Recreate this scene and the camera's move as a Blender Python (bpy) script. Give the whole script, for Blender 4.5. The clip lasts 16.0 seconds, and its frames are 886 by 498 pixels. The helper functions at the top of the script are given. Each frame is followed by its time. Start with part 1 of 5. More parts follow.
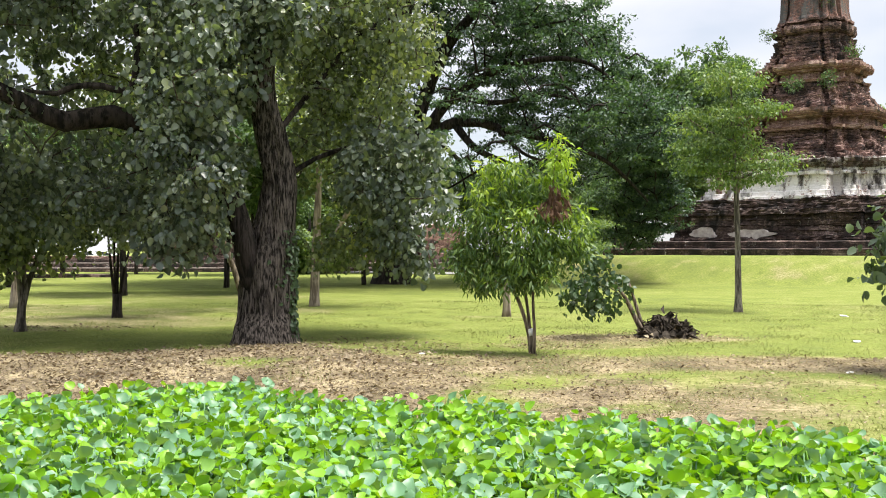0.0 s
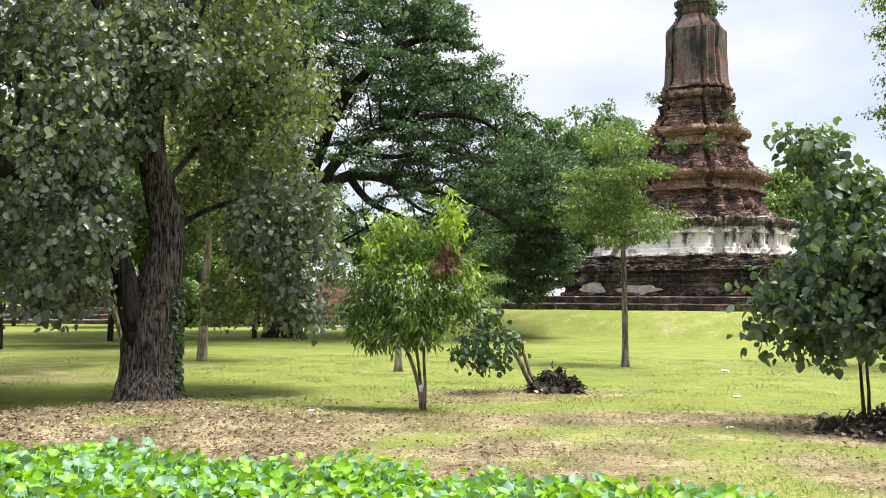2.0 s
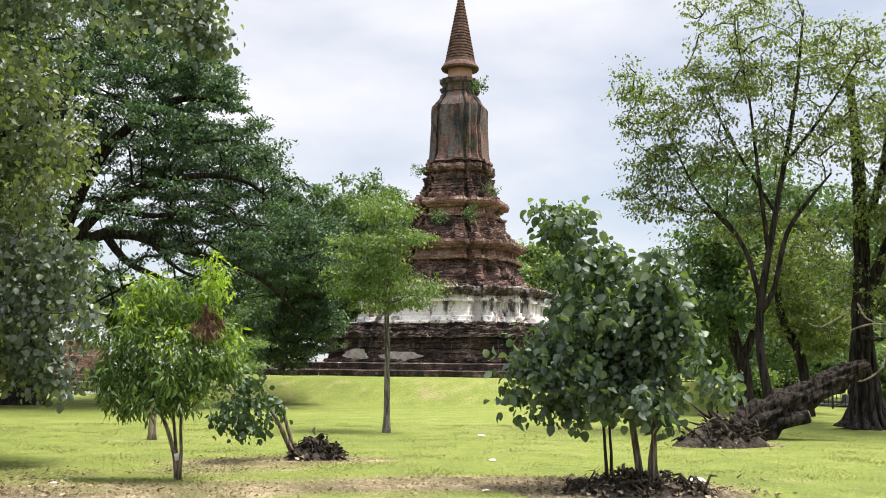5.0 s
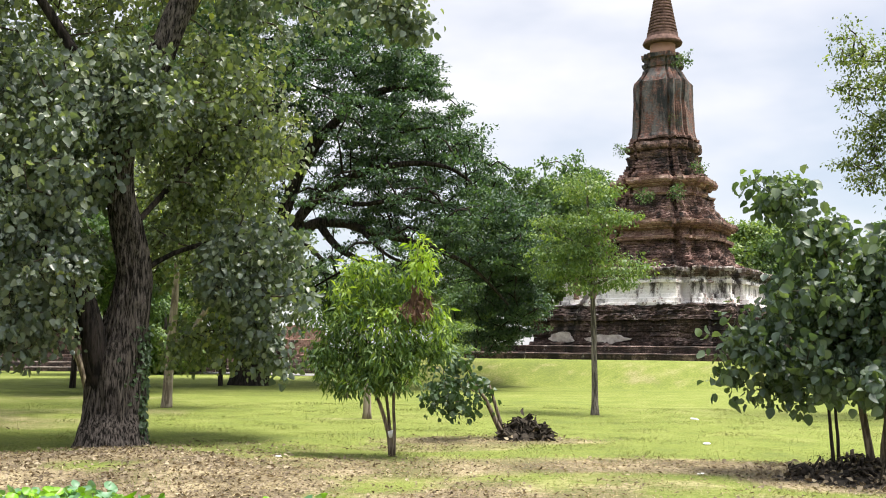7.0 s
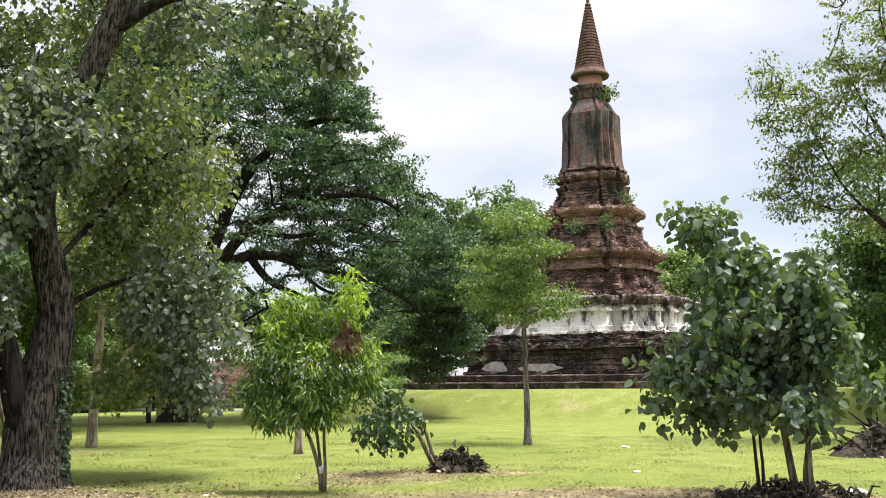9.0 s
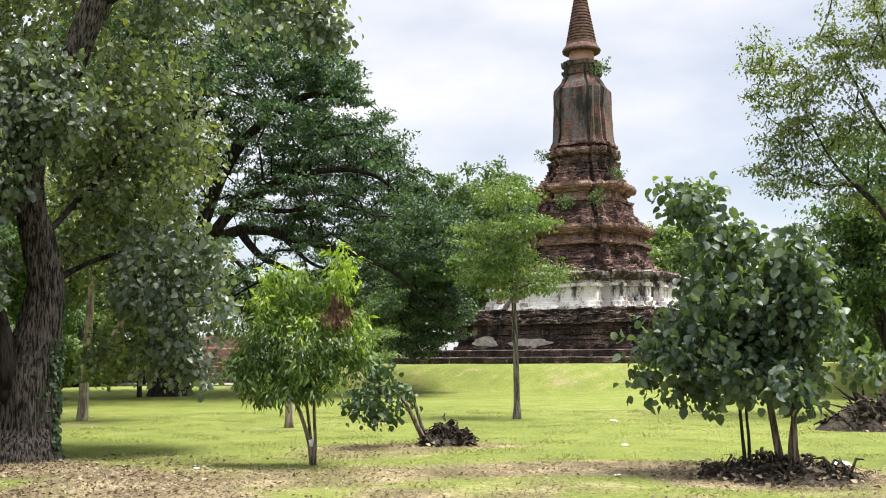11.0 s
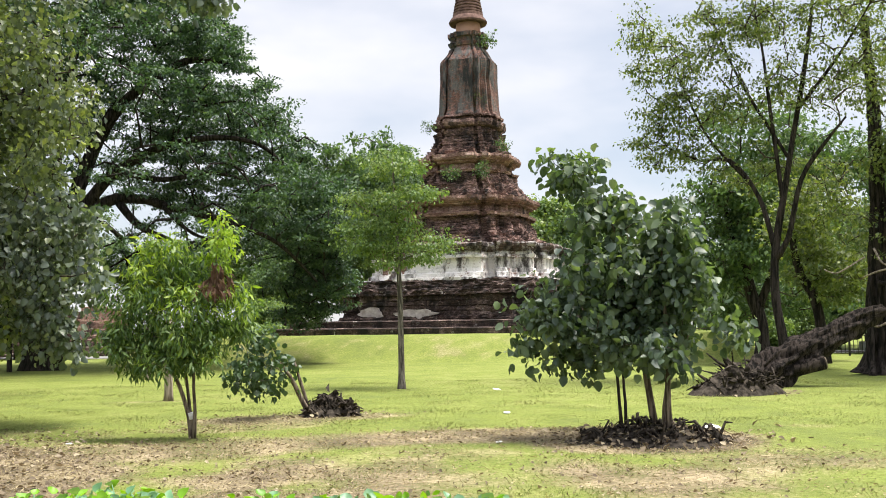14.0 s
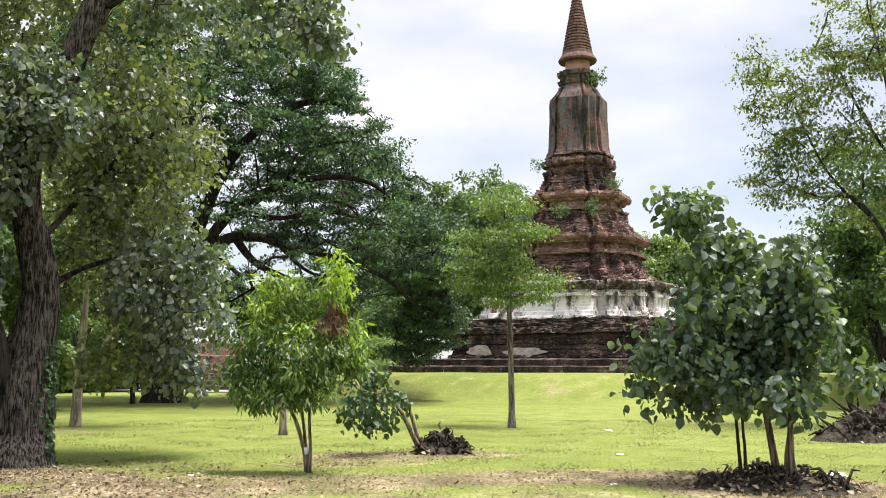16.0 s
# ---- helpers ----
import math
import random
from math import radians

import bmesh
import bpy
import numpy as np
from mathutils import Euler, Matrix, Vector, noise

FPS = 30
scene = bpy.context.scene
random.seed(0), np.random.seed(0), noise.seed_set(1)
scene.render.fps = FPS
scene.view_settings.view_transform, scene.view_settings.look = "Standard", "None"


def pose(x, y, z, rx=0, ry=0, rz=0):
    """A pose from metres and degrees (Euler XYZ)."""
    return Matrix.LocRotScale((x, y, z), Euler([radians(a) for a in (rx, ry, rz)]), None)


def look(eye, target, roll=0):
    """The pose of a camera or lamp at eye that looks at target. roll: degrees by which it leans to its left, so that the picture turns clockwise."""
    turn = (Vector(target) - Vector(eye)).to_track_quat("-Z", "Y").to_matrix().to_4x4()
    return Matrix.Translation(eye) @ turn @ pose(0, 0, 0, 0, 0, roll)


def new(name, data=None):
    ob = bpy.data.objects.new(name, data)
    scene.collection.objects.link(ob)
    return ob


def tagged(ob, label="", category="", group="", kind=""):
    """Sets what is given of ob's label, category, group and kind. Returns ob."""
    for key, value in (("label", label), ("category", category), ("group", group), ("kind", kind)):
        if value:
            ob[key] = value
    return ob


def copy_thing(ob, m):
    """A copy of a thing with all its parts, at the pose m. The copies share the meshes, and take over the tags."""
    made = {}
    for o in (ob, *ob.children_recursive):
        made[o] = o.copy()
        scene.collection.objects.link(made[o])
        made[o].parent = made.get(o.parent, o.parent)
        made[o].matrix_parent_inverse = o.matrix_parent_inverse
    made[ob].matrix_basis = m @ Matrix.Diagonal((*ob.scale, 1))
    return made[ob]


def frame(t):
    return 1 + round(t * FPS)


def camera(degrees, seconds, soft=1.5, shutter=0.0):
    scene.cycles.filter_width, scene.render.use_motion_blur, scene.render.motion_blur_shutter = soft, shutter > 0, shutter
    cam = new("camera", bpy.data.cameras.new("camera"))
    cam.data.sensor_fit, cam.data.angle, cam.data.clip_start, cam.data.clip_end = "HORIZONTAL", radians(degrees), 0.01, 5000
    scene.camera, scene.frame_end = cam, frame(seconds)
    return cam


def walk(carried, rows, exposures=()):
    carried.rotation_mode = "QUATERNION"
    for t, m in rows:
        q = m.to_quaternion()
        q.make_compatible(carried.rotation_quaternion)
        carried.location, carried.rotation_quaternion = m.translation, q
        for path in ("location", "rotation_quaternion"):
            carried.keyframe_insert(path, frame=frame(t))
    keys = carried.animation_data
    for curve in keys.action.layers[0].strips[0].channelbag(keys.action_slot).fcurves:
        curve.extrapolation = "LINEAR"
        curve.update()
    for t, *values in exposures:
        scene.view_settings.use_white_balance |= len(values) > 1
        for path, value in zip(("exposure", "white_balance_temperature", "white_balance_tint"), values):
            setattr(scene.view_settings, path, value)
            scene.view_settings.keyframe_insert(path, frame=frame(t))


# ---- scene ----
import collections

cam = camera(48.5, 16.0, soft=1.0)
PATH = [
    (0, (-0.024, -0.022, 1.569), (-0.021, 1.978, 1.571), 0.0),
    (0.5, (-0.082, -0.008, 1.554), (-0.224, 1.986, 1.563), -0.1),
    (1, (-0.089, 0.015, 1.538), (-0.248, 2.008, 1.567), -0.1),
    (1.5, (-0.064, -0.032, 1.581), (-0.091, 1.967, 1.64), 0.1),
    (2, (0.021, -0.011, 1.606), (0.237, 1.974, 1.716), 0.4),
    (2.5, (0.056, -0.034, 1.616), (0.54, 1.899, 1.792), 0.1),
    (3, (0.065, -0.062, 1.651), (0.707, 1.818, 1.882), -0.1),
    (3.2, (0.054, -0.081, 1.654), (0.737, 1.782, 1.905), 0.2),
    (5.3, (-0.048, -0.07, 1.58), (0.619, 1.799, 1.826), 0.9),
    (5.5, (-0.08, -0.055, 1.572), (0.543, 1.831, 1.809), 0.8),
    (6, (-0.072, 0.012, 1.56), (0.405, 1.942, 1.776), 0.7),
    (6.5, (-0.036, 0.055, 1.54), (0.309, 2.014, 1.745), 0.6),
    (7, (-0.005, 0.04, 1.53), (0.272, 2.01, 1.741), 0.7),
    (7.5, (0.035, 0.018, 1.565), (0.335, 1.98, 1.806), 0.6),
    (8, (0.058, 0.026, 1.57), (0.429, 1.972, 1.848), 0.2),
    (10.3, (0.04, -0.019, 1.539), (0.457, 1.921, 1.787), -0.4),
    (10.5, (0.059, -0.022, 1.544), (0.471, 1.92, 1.784), -0.4),
    (11, (0.064, -0.022, 1.546), (0.491, 1.919, 1.769), -0.3),
    (11.5, (0.079, 0.011, 1.54), (0.56, 1.942, 1.746), -0.3),
    (12, (0.097, 0.022, 1.541), (0.67, 1.929, 1.728), -0.4),
    (12.5, (0.118, 0.036, 1.527), (0.792, 1.911, 1.698), -0.5),
    (13, (0.141, 0.04, 1.528), (0.884, 1.89, 1.686), -0.6),
    (13.5, (0.122, 0.034, 1.523), (0.861, 1.886, 1.68), -0.7),
    (14, (0.109, 0.034, 1.529), (0.759, 1.918, 1.692), -0.7),
    (14.5, (0.059, 0.024, 1.534), (0.555, 1.953, 1.71), -0.6),
    (15, (0.037, -0.006, 1.539), (0.415, 1.949, 1.729), -0.6),
    (15.5, (0.022, 0.016, 1.528), (0.36, 1.976, 1.74), -0.2),
    (16, (0.028, 0.008, 1.539), (0.466, 1.945, 1.779), 0.1),
]
walk(cam, [(t, look(eye, target, roll)) for t, eye, target, roll in PATH],
     [(0.0, 1.12), (1.5, 1.16), (2.5, 1.18), (3.2, 1.14), (5.5, 1.04), (6.5, 1.10), (8.0, 1.13), (10.5, 1.11), (13.0, 1.07), (16.0, 1.16)])

# ---- light ----
SUN_TO = Vector((0.30, -0.08, 1.0)).normalized()
world = bpy.data.worlds.new("world")
scene.world = world
world.use_nodes = True
wn, wl = world.node_tree.nodes, world.node_tree.links
wn.clear()
w_out, w_bg = wn.new("ShaderNodeOutputWorld"), wn.new("ShaderNodeBackground")
w_sky, w_co, w_map = wn.new("ShaderNodeTexSky"), wn.new("ShaderNodeTexCoord"), wn.new("ShaderNodeMapping")
w_noise, w_ramp, w_mix = wn.new("ShaderNodeTexNoise"), wn.new("ShaderNodeValToRGB"), wn.new("ShaderNodeMix")
w_sky.sky_type, w_sky.sun_disc = "NISHITA", False
w_sky.sun_elevation = math.asin(SUN_TO.z)
w_sky.sun_rotation = math.atan2(SUN_TO.x, SUN_TO.y)
w_map.inputs["Scale"].default_value = (1.2, 1.2, 3.0)
w_noise.inputs["Scale"].default_value, w_noise.inputs["Detail"].default_value = 2.2, 5.0
w_ramp.color_ramp.elements[0].position, w_ramp.color_ramp.elements[0].color = 0.34, (0.44, 0.44, 0.44, 1)
w_ramp.color_ramp.elements[1].position, w_ramp.color_ramp.elements[1].color = 0.60, (0.96, 0.96, 0.96, 1)
w_mix.data_type = "RGBA"
w_mix.inputs[7].default_value = (7.35, 7.35, 7.75, 1)      # thin bright cloud
w_bg.inputs["Strength"].default_value = 0.0665
wl.new(w_co.outputs["Generated"], w_map.inputs["Vector"])
wl.new(w_map.outputs[0], w_noise.inputs["Vector"])
wl.new(w_noise.outputs["Fac"], w_ramp.inputs["Fac"])
wl.new(w_ramp.outputs["Color"], w_mix.inputs[0])
wl.new(w_sky.outputs[0], w_mix.inputs[6])
w_sep, w_rise, w_grad = wn.new("ShaderNodeSeparateXYZ"), wn.new("ShaderNodeMapRange"), wn.new("ShaderNodeVectorMath")
w_rise.inputs["From Min"].default_value, w_rise.inputs["From Max"].default_value = 0.36, 1.0
w_rise.inputs["To Min"].default_value, w_rise.inputs["To Max"].default_value = 1.0, 2.4      # veiled sky, brightest overhead
w_grad.operation = "SCALE"
wl.new(w_co.outputs["Generated"], w_sep.inputs[0])
wl.new(w_sep.outputs["Z"], w_rise.inputs["Value"])
wl.new(w_mix.outputs[2], w_grad.inputs[0])
wl.new(w_rise.outputs[0], w_grad.inputs["Scale"])
wl.new(w_grad.outputs[0], w_bg.inputs["Color"])
wl.new(w_bg.outputs[0], w_out.inputs[0])
sun_data = bpy.data.lights.new("sun", "SUN")
sun_data.energy, sun_data.angle, sun_data.color = 4.1, radians(24.0), (1.0, 0.95, 0.86)
sun_lamp = new("sun", sun_data)
sun_lamp.matrix_world = look(SUN_TO * 100, (0, 0, 0))


# ---- materials ----
def mat_new(name, rough=0.8, spec=0.3):
    m = bpy.data.materials.new(name)
    m.use_nodes = True
    b = m.node_tree.nodes["Principled BSDF"]
    b.inputs["Roughness"].default_value = rough
    b.inputs["Specular IOR Level"].default_value = spec
    return m, m.node_tree.nodes, m.node_tree.links, b


def ramp_node(nodes, stops):
    r = nodes.new("ShaderNodeValToRGB")
    els = r.color_ramp.elements
    while len(els) < len(stops):
        els.new(0.5)
    for e, (p, c) in zip(els, stops):
        e.position, e.color = p, (*c, 1)
    return r


def noise_node(nodes, links, coord, scale, detail=4.0, stretch=(1, 1, 1), rough=0.55):
    mp = nodes.new("ShaderNodeMapping")
    mp.inputs["Scale"].default_value = stretch
    n = nodes.new("ShaderNodeTexNoise")
    n.inputs["Scale"].default_value, n.inputs["Detail"].default_value = scale, detail
    n.inputs["Roughness"].default_value = rough
    links.new(coord, mp.inputs["Vector"])
    links.new(mp.outputs[0], n.inputs["Vector"])
    return n.outputs["Fac"]


def mix_col(nodes, links, fac, a, b, kind="MIX"):
    m = nodes.new("ShaderNodeMix")
    m.data_type, m.blend_type = "RGBA", kind
    for sock, v in ((m.inputs[0], fac), (m.inputs[6], a), (m.inputs[7], b)):
        if isinstance(v, (int, float)):
            sock.default_value = v
        elif isinstance(v, tuple):
            sock.default_value = (*v, 1)
        else:
            links.new(v, sock)
    return m.outputs[2]


def bump(nodes, links, bsdf, height, strength, distance):
    b = nodes.new("ShaderNodeBump")
    b.inputs["Strength"].default_value, b.inputs["Distance"].default_value = strength, distance
    links.new(height, b.inputs["Height"])
    links.new(b.outputs[0], bsdf.inputs["Normal"])


def leaf_mat(name, stops, glow, trans=0.35, rough=0.45, spec=0.5, blotch=0.5):
    """Leaf: colour varies leaf by leaf and over the crown; light passes through the blade."""
    m, n, l, b = mat_new(name, rough, spec)
    geo, tc = n.new("ShaderNodeNewGeometry"), n.new("ShaderNodeTexCoord")
    r = ramp_node(n, stops)
    f = noise_node(n, l, tc.outputs["Object"], 0.9, 2.0)
    add = n.new("ShaderNodeMath")
    add.operation = "MULTIPLY_ADD"
    add.inputs[1].default_value = 0.7
    l.new(geo.outputs["Random Per Island"], add.inputs[0])
    sub = n.new("ShaderNodeMath")
    sub.operation = "MULTIPLY_ADD"
    sub.inputs[1].default_value, sub.inputs[2].default_value = blotch, 0.15 - blotch / 2
    l.new(f, sub.inputs[0])
    l.new(sub.outputs[0], add.inputs[2])
    l.new(add.outputs[0], r.inputs["Fac"])
    l.new(r.outputs[0], b.inputs["Base Color"])
    t = n.new("ShaderNodeBsdfTranslucent")
    l.new(mix_col(n, l, 1.0, r.outputs[0], glow, "MULTIPLY"), t.inputs["Color"])
    mx = n.new("ShaderNodeMixShader")
    mx.inputs[0].default_value = trans
    l.new(b.outputs[0], mx.inputs[1])
    l.new(t.outputs[0], mx.inputs[2])
    l.new(mx.outputs[0], n["Material Output"].inputs["Surface"])
    return m


def bark_mat(name, dark, light, scale=14.0, deep=0.03, patch=None):
    m, n, l, b = mat_new(name, 0.92, 0.15)
    tc = n.new("ShaderNodeTexCoord")
    ridges = noise_node(n, l, tc.outputs["Object"], scale, 6.0, (1, 1, 0.14), 0.65)
    blotch = noise_node(n, l, tc.outputs["Object"], 1.7, 4.0)
    r = ramp_node(n, [(0.43, dark), (0.58, light)])
    l.new(ridges, r.inputs["Fac"])
    col = r.outputs[0]
    r2 = ramp_node(n, [(0.56, (0, 0, 0)), (0.80, (1, 1, 1))])
    l.new(blotch, r2.inputs["Fac"])
    col = mix_col(n, l, r2.outputs[0], col, patch or tuple(0.6 * a + 0.4 * c for a, c in zip(light, dark)))
    l.new(col, b.inputs["Base Color"])
    bump(n, l, b, ridges, 0.9, deep)
    return m


def brick_mat(name, stops, stain, stain_at=0.5, plaster=None):
    """Old brickwork: courses from the UV map, weathered at two scales, dark growth."""
    m, n, l, b = mat_new(name, 0.93, 0.12)
    uv, tc = n.new("ShaderNodeUVMap"), n.new("ShaderNodeTexCoord")
    br = n.new("ShaderNodeTexBrick")
    br.inputs["Scale"].default_value = 1.0
    br.inputs["Brick Width"].default_value, br.inputs["Row Height"].default_value = 0.34, 0.085
    br.inputs["Mortar Size"].default_value = 0.012
    br.inputs["Color1"].default_value, br.inputs["Color2"].default_value = (1, 1, 1, 1), (0.62, 0.58, 0.58, 1)
    br.inputs["Mortar"].default_value = (0.3, 0.28, 0.27, 1)
    l.new(uv.outputs[0], br.inputs["Vector"])
    f1 = noise_node(n, l, tc.outputs["Object"], 0.8, 6.0, (1, 1, 1.6), 0.65)
    f2 = noise_node(n, l, tc.outputs["Object"], 4.5, 8.0, (1, 1, 3.0), 0.78)
    f3 = noise_node(n, l, tc.outputs["Object"], 1.3, 6.0, (1.4, 1.4, 0.5), 0.7)
    r = ramp_node(n, stops)
    l.new(mix_col(n, l, 0.5, f1, f2), r.inputs["Fac"])
    col = mix_col(n, l, 0.8, r.outputs[0], br.outputs["Color"], "MULTIPLY")
    if plaster:
        rp = ramp_node(n, [(plaster[0], (1, 1, 1)), (plaster[0] + 0.05, (0, 0, 0))])
        l.new(mix_col(n, l, 0.45, f3, f2), rp.inputs["Fac"])
        tint = mix_col(n, l, f2, plaster[1], plaster[2])
        col = mix_col(n, l, rp.outputs[0], col, tint)
    rs = ramp_node(n, [(stain_at, (0, 0, 0)), (stain_at + 0.13, (1, 1, 1))])
    f4 = noise_node(n, l, tc.outputs["Object"], 1.1, 7.0, (1.2, 1.2, 0.45), 0.7)
    l.new(f4, rs.inputs["Fac"])
    col = mix_col(n, l, rs.outputs[0], col, stain)
    l.new(col, b.inputs["Base Color"])
    bump(n, l, b, mix_col(n, l, 0.5, br.outputs["Color"], f2), 0.8, 0.05)
    return m


def plain_mat(name, a, c, rough=0.6, scale=6.0, spec=0.4, metal=0.0, relief=0.0):
    m, n, l, b = mat_new(name, rough, spec)
    tc = n.new("ShaderNodeTexCoord")
    f = noise_node(n, l, tc.outputs["Object"], scale, 5.0)
    r = ramp_node(n, [(0.35, a), (0.65, c)])
    l.new(f, r.inputs["Fac"])
    l.new(r.outputs[0], b.inputs["Base Color"])
    b.inputs["Metallic"].default_value = metal
    if relief:
        bump(n, l, b, f, 0.8, relief)
    return m


def ground_mat():
    m, n, l, b = mat_new("grass_and_earth", 0.95, 0.1)
    tc, at = n.new("ShaderNodeTexCoord"), n.new("ShaderNodeAttribute")
    at.attribute_name = "bare"
    P = tc.outputs["Object"]
    big, mid, fine = noise_node(n, l, P, 0.12, 4.0), noise_node(n, l, P, 1.1, 5.0), noise_node(n, l, P, 14.0, 6.0, (1, 1, 1), 0.7)
    g = ramp_node(n, [(0.30, (0.116, 0.140, 0.044)), (0.5, (0.172, 0.204, 0.050)), (0.72, (0.262, 0.266, 0.100))])
    l.new(mix_col(n, l, 0.55, big, mid), g.inputs["Fac"])
    gf = ramp_node(n, [(0.3, (0.48, 0.52, 0.42)), (0.7, (1.32, 1.3, 1.3))])
    l.new(fine, gf.inputs["Fac"])
    grass = mix_col(n, l, 1.0, g.outputs[0], gf.outputs[0], "MULTIPLY")
    e = ramp_node(n, [(0.36, (0.058, 0.046, 0.032)), (0.5, (0.160, 0.128, 0.080)), (0.64, (0.38, 0.315, 0.195))])
    l.new(mix_col(n, l, 0.5, mid, fine), e.inputs["Fac"])
    k = n.new("ShaderNodeMath")
    k.operation = "ADD"
    l.new(at.outputs["Fac"], k.inputs[0])
    k2 = n.new("ShaderNodeMath")
    k2.operation = "MULTIPLY_ADD"
    k2.inputs[1].default_value, k2.inputs[2].default_value = 1.2, -0.6
    l.new(mix_col(n, l, 0.6, mid, fine), k2.inputs[0])
    l.new(k2.outputs[0], k.inputs[1])
    rk = ramp_node(n, [(0.30, (0, 0, 0)), (0.70, (1, 1, 1))])
    l.new(k.outputs[0], rk.inputs["Fac"])
    l.new(mix_col(n, l, rk.outputs[0], grass, e.outputs[0]), b.inputs["Base Color"])
    bump(n, l, b, fine, 0.7, 0.03)
    return m


M_GROUND = ground_mat()
# the yellow last stop paints in spots of sunlit leaves
M_ROUND = leaf_mat("broad_leaf", [(0.0, (0.030, 0.044, 0.036)), (0.45, (0.096, 0.126, 0.100)), (0.8, (0.190, 0.220, 0.160)), (1.0, (0.32, 0.34, 0.16))], (2.0, 2.2, 0.7), 0.28, 0.36, 0.6)
# brighter, yellower copy of the leaf above: sunlight put into its colour
M_ROUND_SUN = leaf_mat("broad_leaf_sunlit", [(0.0, (0.036, 0.050, 0.034)), (0.45, (0.108, 0.140, 0.088)), (0.8, (0.190, 0.222, 0.122)), (1.0, (0.38, 0.40, 0.12))], (2.0, 2.1, 0.65), 0.38, 0.38, 0.6)
M_SHRUB = leaf_mat("shrub_leaf", [(0.0, (0.030, 0.052, 0.038)), (0.5, (0.068, 0.100, 0.070)), (0.85, (0.120, 0.160, 0.090)), (1.0, (0.25, 0.30, 0.09))], (2.2, 2.4, 0.7), 0.30, 0.46, 0.45)
M_MANGO = leaf_mat("long_leaf", [(0.0, (0.026, 0.058, 0.022)), (0.5, (0.070, 0.130, 0.034)), (1.0, (0.19, 0.27, 0.055))], (1.8, 1.8, 0.6), 0.38, 0.48)
# brighter copy of long_leaf: light on the top and right clumps, as colour
M_MANGO_LIT = leaf_mat("lit_long_leaf", [(0.0, (0.110, 0.190, 0.030)), (0.5, (0.22, 0.33, 0.050)), (1.0, (0.36, 0.44, 0.080))], (1.8, 1.8, 0.5), 0.45, 0.45)
M_RAIN = leaf_mat("rain_tree_leaf", [(0.0, (0.016, 0.034, 0.028)), (0.55, (0.042, 0.078, 0.053)), (0.85, (0.082, 0.134, 0.074)), (1.0, (0.15, 0.22, 0.098))], (1.8, 2.0, 0.6), 0.26, 0.5, 0.4, 0.9)
M_FINE = leaf_mat("fine_leaf", [(0.0, (0.060, 0.105, 0.045)), (0.5, (0.110, 0.175, 0.062)), (1.0, (0.22, 0.28, 0.085))], (1.8, 1.8, 0.7), 0.36, 0.45, 0.35)
M_WITHER = leaf_mat("withered_leaf", [(0.0, (0.060, 0.036, 0.026)), (1.0, (0.17, 0.105, 0.070))], (1.3, 1.1, 0.8), 0.2, 0.8, 0.1)
M_OLIVE = leaf_mat("olive_leaf", [(0.0, (0.044, 0.066, 0.034)), (0.5, (0.098, 0.132, 0.056)), (1.0, (0.220, 0.250, 0.090))], (1.8, 1.9, 0.6), 0.40, 0.45, 0.35)
M_FAR = leaf_mat("far_leaf", [(0.0, (0.036, 0.068, 0.038)), (0.6, (0.082, 0.132, 0.062)), (1.0, (0.17, 0.235, 0.085))], (1.8, 2.0, 0.7), 0.30, 0.55, 0.25)
# the two blue-green end stops paint the sky sheen into part of the leaves
M_HYA = leaf_mat("hyacinth_leaf", [(0.0, (0.060, 0.165, 0.016)), (0.28, (0.165, 0.365, 0.016)), (0.46, (0.230, 0.425, 0.030)), (0.54, (0.115, 0.250, 0.120)), (1.0, (0.200, 0.330, 0.225))], (1.7, 1.5, 0.3), 0.30, 0.42, 0.45, 0.25)
M_DEAD = leaf_mat("dead_leaf", [(0.0, (0.070, 0.054, 0.040)), (0.6, (0.205, 0.165, 0.115)), (1.0, (0.46, 0.40, 0.28))], (1.3, 1.1, 0.8), 0.15, 0.8, 0.1)
M_BLADE = leaf_mat("grass_blade", [(0.0, (0.095, 0.122, 0.042)), (0.5, (0.170, 0.196, 0.068)), (1.0, (0.36, 0.32, 0.18))], (1.4, 1.4, 0.7), 0.30, 0.6, 0.2)
M_STRAW = leaf_mat("dry_straw", [(0.0, (0.13, 0.10, 0.055)), (0.5, (0.30, 0.245, 0.135)), (1.0, (0.50, 0.43, 0.26))], (1.3, 1.2, 0.8), 0.15, 0.8, 0.1)
M_IVY = leaf_mat("ivy_leaf", [(0.0, (0.024, 0.050, 0.024)), (1.0, (0.065, 0.110, 0.045))], (1.8, 2.0, 0.7), 0.2, 0.5)
M_BARK = bark_mat("ridged_bark", (0.012, 0.010, 0.009), (0.160, 0.136, 0.122), 30.0, 0.14, (0.040, 0.034, 0.031))
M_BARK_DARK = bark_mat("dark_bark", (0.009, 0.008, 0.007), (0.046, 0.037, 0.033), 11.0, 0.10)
M_BARK_LOG = bark_mat("cracked_bark", (0.006, 0.005, 0.004), (0.060, 0.047, 0.040), 9.0, 0.16, (0.020, 0.016, 0.013))
M_BARK_PALE = bark_mat("pale_bark", (0.12, 0.095, 0.075), (0.31, 0.26, 0.21), 12.0, 0.012, (0.36, 0.32, 0.27))
M_BARK_GREY = bark_mat("grey_banded_bark", (0.055, 0.048, 0.042), (0.21, 0.185, 0.165), 16.0, 0.012, (0.25, 0.23, 0.21))
M_BARK_YOUNG = bark_mat("young_bark", (0.065, 0.050, 0.038), (0.23, 0.185, 0.140), 20.0, 0.008)
